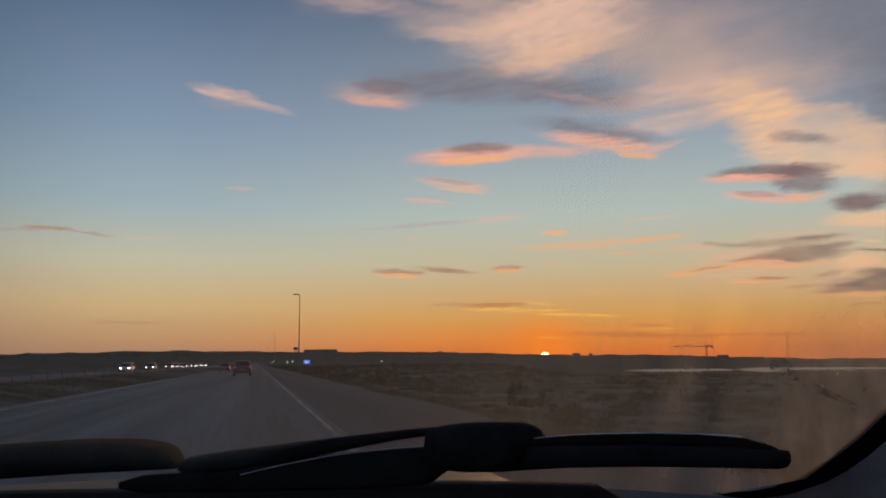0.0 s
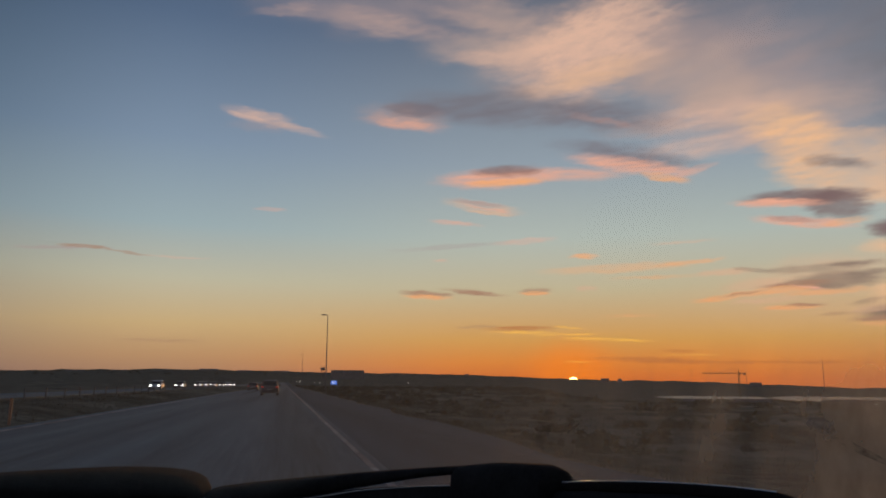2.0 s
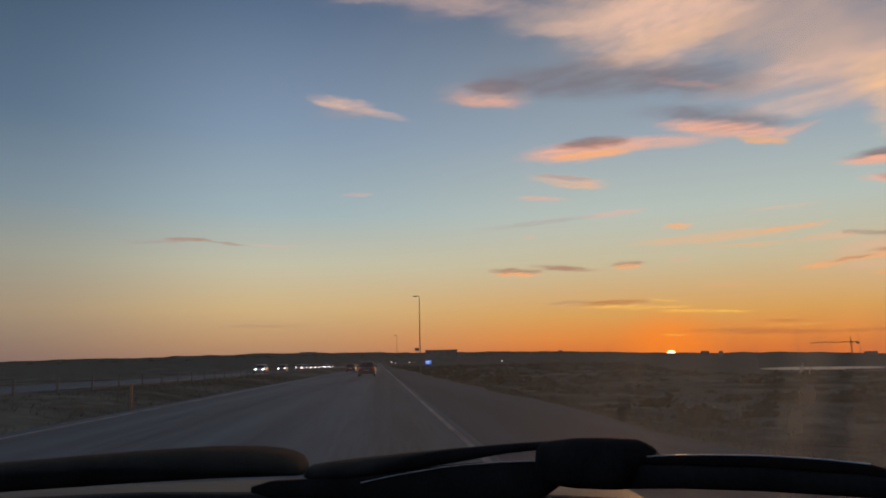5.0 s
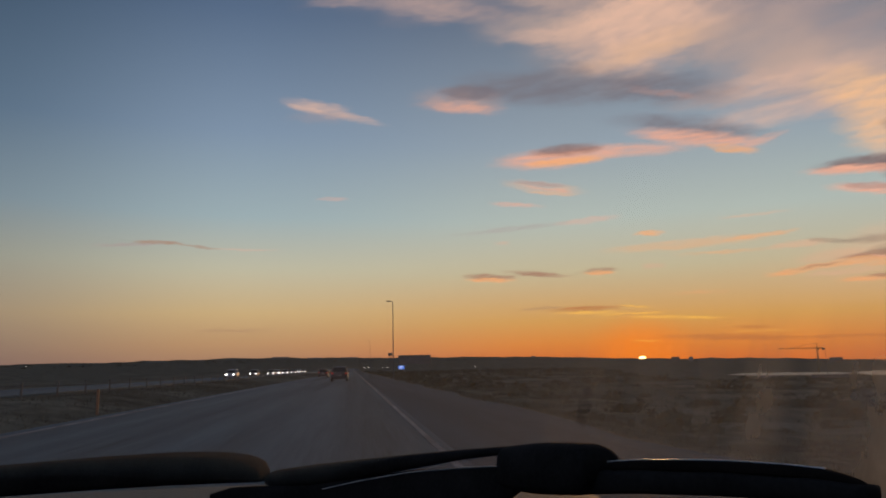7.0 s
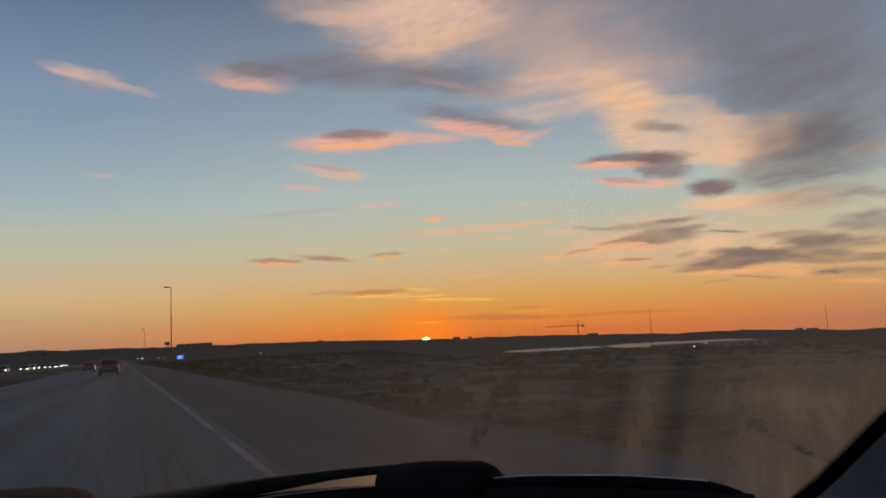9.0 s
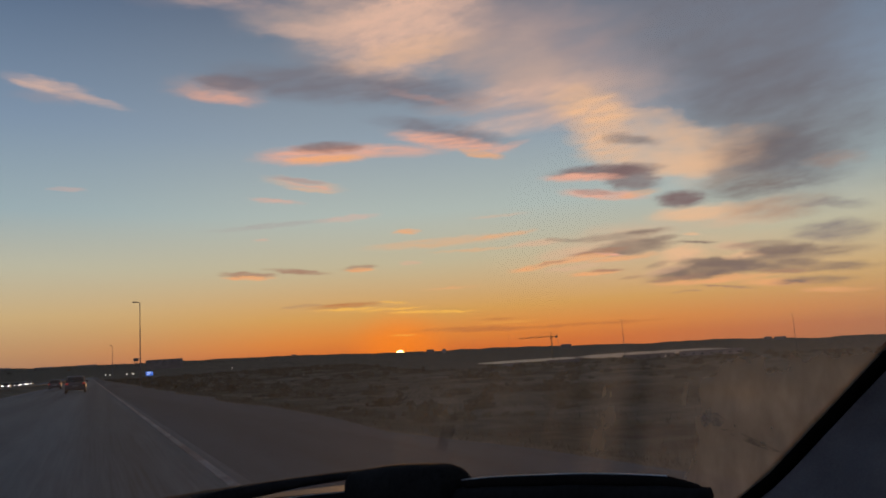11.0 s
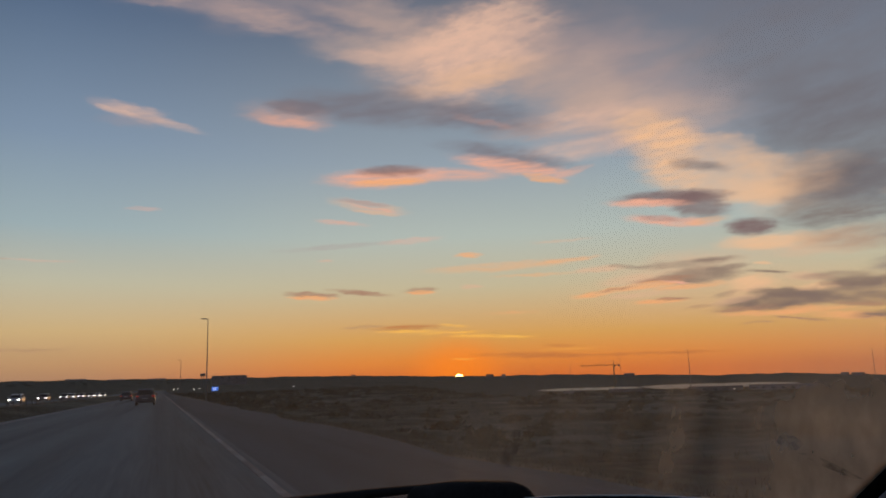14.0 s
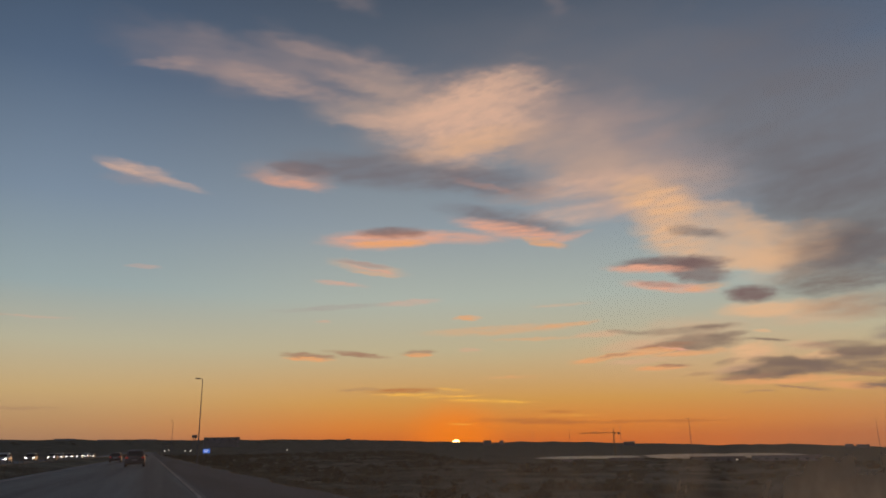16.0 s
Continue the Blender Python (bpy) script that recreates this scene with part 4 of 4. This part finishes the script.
# ---- things along the road ----
def street_lamp(x, y, tall=12.0, arm_to=-1.0, label="tall slender steel street lamp beside the motorway", group="lamps along the motorway", base=None, fat=1.0):
    z = float(land_z(x, y)) if base is None else base
    e = empty("street_lamp", label, "street lamp", (x, y, z - 0.15), group=group)
    part("pole", tube([(0, 0, 0), (0, 0, tall * 0.3), (0, 0, tall * 0.301), (0, 0, tall * 0.68), (0, 0, tall * 0.681), (0, 0, tall)],
                      [0.11 * fat, 0.095 * fat, 0.085 * fat, 0.07 * fat, 0.06 * fat, 0.05 * fat], 10), STEEL, e, "", True)
    part("foot", tube([(0, 0, -0.3), (0, 0, 0.25), (0, 0, 0.3)], [0.22 * fat, 0.22 * fat, 0.14 * fat], 10), POST, e)
    bm = tube([(0, 0, tall - 0.05), (arm_to * 0.15, 0, tall + 0.06), (arm_to * 0.4, 0, tall + 0.08)], [0.05 * fat, 0.045 * fat, 0.04 * fat], 8)
    part("arm", bm, STEEL, e, "", True)
    lo, hi = sorted((arm_to * 0.3, arm_to * 1.0))
    part("lamp_head", box((lo, -0.16, tall), (hi, 0.16, tall + 0.16), 0.05), STEEL, e, "unlit grey lamp head")
    return e


for y in (112, 266, 420, 574):
    street_lamp(6.2, y)
for az, r in ((40.0, 290), (35.0, 470), (31.2, 660), (28.4, 870), (26.5, 1250), (52.0, 420)):
    a = radians(az)
    x, y = r * math.sin(a), r * math.cos(a)
    ground = float(land_z(x, y))
    street_lamp(x, y, EYE + r * math.tan(radians(1.35 if az < 50 and r < 300 else 0.9 if r < 500 else 0.7 if r < 700 else 0.6)) - ground, label="far thin street lamp on the low land",
                group="lamps across the low land", fat=1.0 + r / 900)


def marker_post(x, y, mat, label, tall=0.9):
    z = float(land_z(x, y))
    e = empty("marker_post", label, "post", (x, y, z - 0.1), group="posts along the road")
    part("post", box((-0.05, -0.03, 0), (0.05, 0.03, tall + 0.1), 0.012), mat, e)
    part("cap", box((-0.056, -0.036, tall + 0.1), (0.056, 0.036, tall + 0.13), 0.01), STEEL, e)
    return e


first = marker_post(-15.6, 20, POST, "weathered grey fence post on the median", 0.75)
for k in range(1, 34):
    y = 20 + 4.2 * k
    copy_thing(first, pose(-15.6 + 0.05 * math.sin(k * 3.1), y, float(land_z(-15.6, y)) - 0.1, 0, 2.0 * math.sin(k * 1.7), 0))
marker_post(-10.2, 31, ORANGE_POST, "faded orange plastic marker post on the median verge", 1.0)


# wires of the median fence
def wire(h):
    pts = [(-15.6, 20 + 4.2 * k, float(land_z(-15.6, 20 + 4.2 * k)) + h) for k in range(34)]
    return tube(pts, 0.007, 5)


fence = empty("wire_fence", "thin steel wires strung along the median posts", "fence", (0, 0, 0))
for h in (0.35, 0.6):
    part("wire", wire(h), STEEL, fence)


# ---- cars ----
def add_loft(sections):
    """A car's body from cross-sections along its length: y, half width at sill, half width at shoulder, bottom, shoulder height."""
    loops = []
    for y, w0, w1, z0, z1 in sections:
        loops.append([(-w0, y, z0), (-w1, y, (z0 + z1) * 0.5), (-w1 * 0.98, y, z1 - 0.06), (-w1 * 0.92, y, z1), (w1 * 0.92, y, z1), (w1 * 0.98, y, z1 - 0.06), (w1, y, (z0 + z1) * 0.5), (w0, y, z0)])
    return rings(bmesh.new(), loops)


def car(label, paint, tall=1.5, long=4.4, wide=1.8, lit="rear"):
    """A saloon or estate, rear at y = 0, front at y = long; its lamps are lit."""
    e = empty("car", label, "car")
    h, w, l = tall, wide / 2, long
    part("body", add_loft([(0.0, w * 0.86, w * 0.90, 0.34, h * 0.58), (0.10, w * 0.94, w * 0.97, 0.26, h * 0.62), (0.6, w * 0.97, w, 0.24, h * 0.63), (l * 0.5, w * 0.97, w, 0.22, h * 0.62),
                           (l * 0.75, w * 0.97, w, 0.24, h * 0.58), (l * 0.93, w * 0.92, w * 0.95, 0.26, h * 0.50), (l, w * 0.8, w * 0.82, 0.32, h * 0.42)]), paint, e, "", True)
    cab = bmesh.new()
    loops = []
    for y, wb, wt, zt in ((0.08, 0.90, 0.70, h * 0.66), (0.32, 0.92, 0.76, h * 0.95), (0.8, 0.93, 0.78, h), (l * 0.5, 0.93, 0.78, h * 0.99), (l * 0.6, 0.92, 0.74, h * 0.90), (l * 0.75, 0.90, 0.72, h * 0.60)):
        loops.append([(-w * wb, y, h * 0.57), (-w * wt, y, zt - 0.05), (-w * wt * 0.9, y, zt), (w * wt * 0.9, y, zt), (w * wt, y, zt - 0.05), (w * wb, y, h * 0.57)])
    part("cabin", rings(cab, loops), paint, e, "", True)
    rear = bmesh.new()
    rear.faces.new([rear.verts.new(p) for p in ((-w * 0.72, 0.085, h * 0.66), (w * 0.72, 0.085, h * 0.66), (w * 0.64, 0.285, h * 0.915), (-w * 0.64, 0.285, h * 0.915))])
    for v in rear.verts:
        v.co.y -= 0.03
    part("rear_window", bmesh.ops.solidify(rear, geom=rear.faces[:], thickness=0.02) and rear, PANE, e, "dark rear window")
    front = bmesh.new()
    front.faces.new([front.verts.new(p) for p in ((-w * 0.74, l * 0.755, h * 0.62), (w * 0.74, l * 0.755, h * 0.62), (w * 0.64, l * 0.61, h * 0.89), (-w * 0.64, l * 0.61, h * 0.89))])
    for v in front.verts:
        v.co.y += 0.03
    part("windscreen", bmesh.ops.solidify(front, geom=front.faces[:], thickness=0.02) and front, PANE, e, "dark windscreen")
    for s in (-1, 1):
        side = box((s * w * 0.87 - 0.02, l * 0.12, h * 0.66), (s * w * 0.87 + 0.02, l * 0.60, h * 0.88), 0.015)
        part("side_window", side, PANE, e, "dark side window")
        part("mirror", box((s * (w + 0.09) - 0.09, l * 0.66, h * 0.60), (s * (w + 0.09) + 0.09, l * 0.66 + 0.1, h * 0.70), 0.03), paint, e)
        part("tail_light", box((s * w * 0.80 - 0.13, -0.03, h * 0.50), (s * w * 0.80 + 0.13, 0.10, h * 0.60), 0.03), TAIL, e, "glowing red tail light")
        part("head_light", box((s * w * 0.70 - 0.16, l - 0.12, 0.56), (s * w * 0.70 + 0.16, l + 0.03, 0.70), 0.04), HEAD if lit == "front" else RIM, e, "bright headlight" if lit == "front" else "")
        for y in (0.75, l - 0.85):
            wheel = part("wheel", tube([(s * (w - 0.2), y, 0.32), (s * (w - 0.19), y, 0.32), (s * (w - 0.01), y, 0.32), (s * w, y, 0.32)], [0.29, 0.32, 0.32, 0.29], 18), TYRE, e, "", True)
            part("rim", tube([(s * (w - 0.03), y, 0.32), (s * (w + 0.012), y, 0.32)], [0.2, 0.18], 14), RIM, wheel)
    part("bumper", box((-w * 0.88, -0.06, 0.32), (w * 0.88, 0.08, 0.52), 0.05), paint, e)
    part("number_plate", box((-0.26, -0.075, 0.62), (0.26, -0.02, 0.73), 0.006), SILVERPAINT, e)
    return e


def set_down(e, x, y, lift=0.0, turn=0.0, z_of=road_z):
    e.matrix_basis = pose(x, y, float(z_of(y)) + lift, 0, 0, turn)
    return e


set_down(car("dark estate car with red tail lights driving ahead", DARKPAINT, 1.62, 4.6, 1.86), -1.45, 79)
set_down(car("dark small hatchback in the overtaking lane", DARKPAINT, 1.5, 4.1, 1.75), -5.2, 128)
set_down(car("dark small car far ahead in the lane", DARKPAINT, 1.5, 4.2, 1.75), -2.6, 175)
for i, (x, y, pnt) in enumerate(((-20.4, 129, SILVERPAINT), (-20.8, 160, DARKPAINT), (-20.3, 188, DARKPAINT), (-20.6, 204, SILVERPAINT), (-20.2, 225, DARKPAINT), (-20.7, 262, DARKPAINT), (-20.4, 283, SILVERPAINT), (-20.4, 310, DARKPAINT))):
    c = car("oncoming car with bright headlights beyond the median", pnt, 1.48, 4.4, 1.8, "front")
    tagged(c, group="queue of oncoming cars")
    set_down(c, x, y, 0.30, 180)


# ---- blue sign ----
def road_sign(x, y, el):
    z = float(land_z(x, y))
    mid = EYE + math.hypot(x, y) * math.tan(radians(el))
    e = empty("road_sign", "bright blue lit motorway sign on two posts", "road sign", (x, y, z))
    m = mid - z
    face = part("panel", box((-0.68, -0.05, m - 0.42), (0.68, 0.05, m + 0.42), 0.03), SIGNFACE, e)
    for dz, w, dx in ((0.15, 0.4, -0.05), (-0.15, 0.28, -0.12)):
        part("bar", box((dx - w, -0.062, m + dz - 0.07), (dx + w, -0.052, m + dz + 0.07)), SIGNBAR, face, "pale bar of unreadable lettering")
    for s in (-0.5, 0.5):
        part("post", tube([(s, 0.08, -0.3), (s, 0.08, m + 0.4)], 0.04, 8), STEEL, e)


road_sign(10.6, 160, -0.36)


# ---- the skyline ----
def at(az, r):
    a = radians(az)
    return r * math.sin(a), r * math.cos(a)


def warehouse(az0, az1, r, el_top, label, gable=False, name="warehouse"):
    """A long low building seen across the land."""
    x, y = at((az0 + az1) / 2, r)
    half = r * math.tan(radians((az1 - az0) / 2))
    z = float(land_z(x, y)) - 6
    tall = EYE + r * math.tan(radians(el_top)) - z
    e = empty(name, label, "building", (x, y, z), -(az0 + az1) / 2)
    part("wall", box((-half, 0, 0), (half, max(12, half * 0.5), tall * 0.97)), WALL, e)
    if gable:
        bm = bmesh.new()
        d = max(12, half * 0.5)
        rings(bm, [[(-half * 1.03, -0.5, tall * 0.97), (-half * 1.03, d / 2, tall * 1.0 + half * 0.10), (-half * 1.03, d + 0.5, tall * 0.97)], [(half * 1.03, -0.5, tall * 0.97), (half * 1.03, d / 2, tall + half * 0.10), (half * 1.03, d + 0.5, tall * 0.97)]])
        part("roof", bm, ROOF, e)
    else:
        part("roof", box((-half * 1.01, -0.6, tall * 0.97), (half * 1.01, max(12, half * 0.5) + 0.6, tall), 0.2), ROOF, e)
    n = max(2, int(half / 6))
    for i in range(min(n, 8)):
        cx = -half + (i + 0.5) * 2 * half / min(n, 8)
        part("window", box((cx - half / 20, -0.25, tall - 5.0), (cx + half / 20, 0.1, tall - 3.4)), PANE, e)
    return e


warehouse(3.55, 6.1, 1500, 0.60, "long flat-roofed grey warehouse on the skyline")
for az, wd, r, el in ((-5.6, 1.3, 3900, 0.66), (-8.9, 1.0, 3900, 0.60), (-3.0, 1.1, 3900, 0.57), (-0.3, 1.3, 3900, 0.54), (1.8, 0.9, 3900, 0.48), (-14.6, 1.2, 3900, 0.50), (-18.5, 1.0, 3900, 0.44), (-11.8, 1.1, 3900, 0.56)):
    warehouse(az - wd / 2, az + wd / 2, r, el - 0.07, "low dark farm building on the far ridge", True, "farmhouse")
for az, wd, r, el in ((24.9, 0.6, 3600, 0.03), (26.0, 0.3, 3600, 0.0), (35.6, 0.8, 3600, -0.28), (50.2, 0.5, 3600, -0.66), (51.0, 0.8, 3600, -0.72), (14.2, 0.35, 3600, 0.34)):
    warehouse(az - wd / 2, az + wd / 2, r, el, "small dark building on the low skyline", az > 35, "house")
for az0, az1, r, el in ((34.0, 36.6, 1085, -1.42), (39.8, 43.6, 1060, -1.40), (44.0, 48.5, 1075, -1.36), (30.5, 32.2, 1100, -1.45)):
    warehouse(az0, az1, r, el, "long low shed on the lake shore", False, "shed")


def water_tower(az, r, el):
    x, y = at(az, r)
    z = float(land_z(x, y)) - 3
    t = EYE + r * math.tan(radians(el)) - z
    e = empty("water_tower", "small dark water tower on the skyline", "water tower", (x, y, z))
    part("tank", tube([(0, 0, t - 5), (0, 0, t - 4), (0, 0, t - 0.6), (0, 0, t)], [3.2, 4.2, 4.2, 3.0], 14), WALL, e)
    for i in range(4):
        a = math.pi / 4 + i * math.pi / 2
        part("leg", tube([(2.9 * math.cos(a), 2.9 * math.sin(a), -1), (2.4 * math.cos(a), 2.4 * math.sin(a), t - 4.5)], 0.45, 6), STEEL, e)


water_tower(2.9, 1300, 0.80)


def tower_crane(az, r, el, jib=60):
    x, y = at(az, r)
    z = float(land_z(x, y))
    t = EYE + r * math.tan(radians(el)) - z
    e = empty("tower_crane", "slender tower crane on the low skyline", "crane", (x, y, z), 12 - az)

    def lattice(p, q, w, n):
        bm = bmesh.new()
        p, q = Vector(p), Vector(q)
        d = (q - p).normalized()
        s = d.cross(Vector((0, 1, 0))).normalized() * w
        u = Vector((0, 1, 0)) * w
        for o in (s + u, s - u, -s + u, -s - u):
            tube([p + o, q + o], 0.22, 4, bm)
        for i in range(n):
            a, b = p.lerp(q, i / n), p.lerp(q, (i + 1) / n)
            k = 1 if i % 2 else -1
            tube([a + k * s + u, b - k * s + u], 0.14, 4, bm)
            tube([a + k * s - u, b - k * s - u], 0.14, 4, bm)
        return bm

    part("mast", lattice((0, 0, -2), (0, 0, t + 1), 1.0, 18), CRANE, e)
    part("jib", lattice((-jib, 0, t), (10, 0, t), 0.7, 26), CRANE, e)
    part("counterweight", box((7.5, -1.2, t - 3.2), (11, 1.2, t + 0.3), 0.15), WALL, e)
    part("tower_head", tube([(0, 0, t), (0, 0, t + 9)], [0.9, 0.25], 6), CRANE, e)
    part("cab", box((0.8, -1.2, t - 2.6), (2.8, 1.2, t - 0.3), 0.1), PANE, e)
    part("stay", tube([(0, 0, t + 8.5), (-jib * 0.7, 0, t + 0.6)], 0.12, 4), STEEL, e)
    part("stay", tube([(0, 0, t + 8.5), (9, 0, t + 0.4)], 0.12, 4), STEEL, e)


tower_crane(34.5, 1350, 0.42)


# far hill over the water
def far_hill(az, r, half_deg, el):
    x0, y0 = at(az, r)
    bm = bmesh.new()
    half, z0 = r * math.tan(radians(half_deg)), -60
    top = EYE + r * math.tan(radians(el)) - z0
    loops = []
    for j, f in enumerate((-260, 0, 260)):
        loops.append([(-half + 2 * half * i / 24, f, (top * math.sin(math.pi * i / 24) ** 1.3 * (1 + 0.12 * noise.noise((i * 0.5, 3, 1))) if j == 1 else 0.0)) for i in range(25)])
    rings(bm, loops, closed=False)
    ob = finish("hill", bm, SOIL, None, "", True)
    ob.matrix_basis = pose(x0, y0, z0, 0, 0, -az)
    tagged(ob, "low blue-grey hill beyond the lake", "hill", kind="structure")


far_hill(46.6, 4000, 1.6, -0.56)


# clumps of trees and hedges along the ridges
def scrub(name, label, spots, size, seed):
    rnd = random.Random(seed)
    verts, faces = [], []
    for x, y, z, s in spots:
        for _ in range(26):
            a, b, h = rnd.uniform(0, 6.283), rnd.random() ** 0.5, rnd.random()
            c = Vector((x + s * b * math.cos(a), y + s * b * math.sin(a), z + s * size * h * (1 - 0.5 * b)))
            l = s * 0.30
            u = Vector((rnd.uniform(-1, 1), rnd.uniform(-1, 1), rnd.uniform(-0.6, 0.6))).normalized() * l
            v = u.orthogonal().normalized() * l
            k = len(verts)
            verts += [c - u, c + v, c + u, c - v]
            faces.append((k, k + 1, k + 2, k + 3))
    me = bpy.data.meshes.new(name)
    me.from_pydata([tuple(v) for v in verts], [], faces)
    me.materials.append(BUSH)
    return tagged(new(name, me), label, "bushes", kind="stuff")


rnd = random.Random(5)
spots = []
for _ in range(260):
    az = rnd.uniform(-32, 24)
    if 3.2 < az < 6.4:
        continue
    r = rnd.uniform(2400, 4200)
    x, y = at(az, r)
    spots.append((x, y, float(land_z(x, y)) - 2, rnd.uniform(3, 9)))
scrub("far_woods", "dark distant hedges and trees along the ridge", spots, 0.8, 3)
spots = []
for _ in range(2600):
    x, y = 7 + 150 * rnd.random() ** 1.5, 18 + 400 * rnd.random() ** 1.3
    spots.append((x, y, float(land_z(x, y)) - 0.1, rnd.uniform(0.12, 0.5) * (1 + y / 300) * (1.8 if rnd.random() < 0.12 else 1)))
scrub("scrub", "low dark scrub on the field beside the motorway", spots, 0.9, 4)

# small far lamps near the road's end
for az, r, el in ((0.9, 900, -0.42), (1.2, 900, -0.42), (2.3, 800, -0.36), (2.7, 820, -0.34), (9.6, 700, -0.62), (-22.9, 2000, 0.30), (-21.9, 2000, 0.31), (-21.3, 2000, 0.31), (43.0, 800, -1.65)):
    x, y = at(az, r)
    z = EYE + r * math.tan(radians(el))
    g = float(land_z(x, y))
    e = empty("lamp", "tiny bright lamp on a thin far post", "lamp", (x, y, g), group="far lamps")
    part("post", tube([(0, 0, -0.5), (0, 0, max(z - g, 0.6))], 0.08, 5), STEEL, e)
    part("bulb", tube([(0, 0, max(z - g, 0.6)), (0, 0, max(z - g, 0.6) + 0.35), (0, 0, max(z - g, 0.6) + 0.7)], [0.3, 0.45, 0.2], 8), LAMP, e, "lit white lamp")


# grass on the verges
def build_grass():
    rnd = random.Random(11)
    verts, faces = [], []
    for k in range(34000):
        right = rnd.random() < 0.7
        y = 3 + 90 * rnd.random() ** 1.6
        x = ROAD_R + 0.25 + 26 * rnd.random() ** 1.8 if right else -8.0 - 7.4 * rnd.random()
        z = float(land_fast(x, y))
        h, a = rnd.uniform(0.05, 0.20), rnd.uniform(0, 6.283)
        lx, ly = rnd.gauss(0, 0.12), rnd.gauss(0, 0.12)
        w = 0.008 + 0.0005 * y
        dx, dy = math.cos(a) * w, math.sin(a) * w
        b = len(verts)
        verts += [(x - dx, y - dy, z - 0.08), (x + dx, y + dy, z - 0.08), (x + lx, y + ly, z + h)]
        faces.append((b, b + 1, b + 2))
    me = bpy.data.meshes.new("verge_grass")
    me.from_pydata(verts, [], faces)
    me.materials.append(GRASS)
    return tagged(new("verge_grass", me), "short dry brown grass on the verges", "grass", kind="stuff")


GX, GY = np.arange(-40, 101, 1.0), np.arange(0, 340, 2.0)
GZ = land_z(*np.meshgrid(GX, GY))


def land_fast(x, y):
    i, j = int(np.clip((x + 40), 0, len(GX) - 2)), int(np.clip(y / 2, 0, len(GY) - 2))
    u, v = x - GX[i], (y - GY[j]) / 2
    return GZ[j, i] * (1 - u) * (1 - v) + GZ[j, i + 1] * u * (1 - v) + GZ[j + 1, i] * (1 - u) * v + GZ[j + 1, i + 1] * u * v


build_grass()
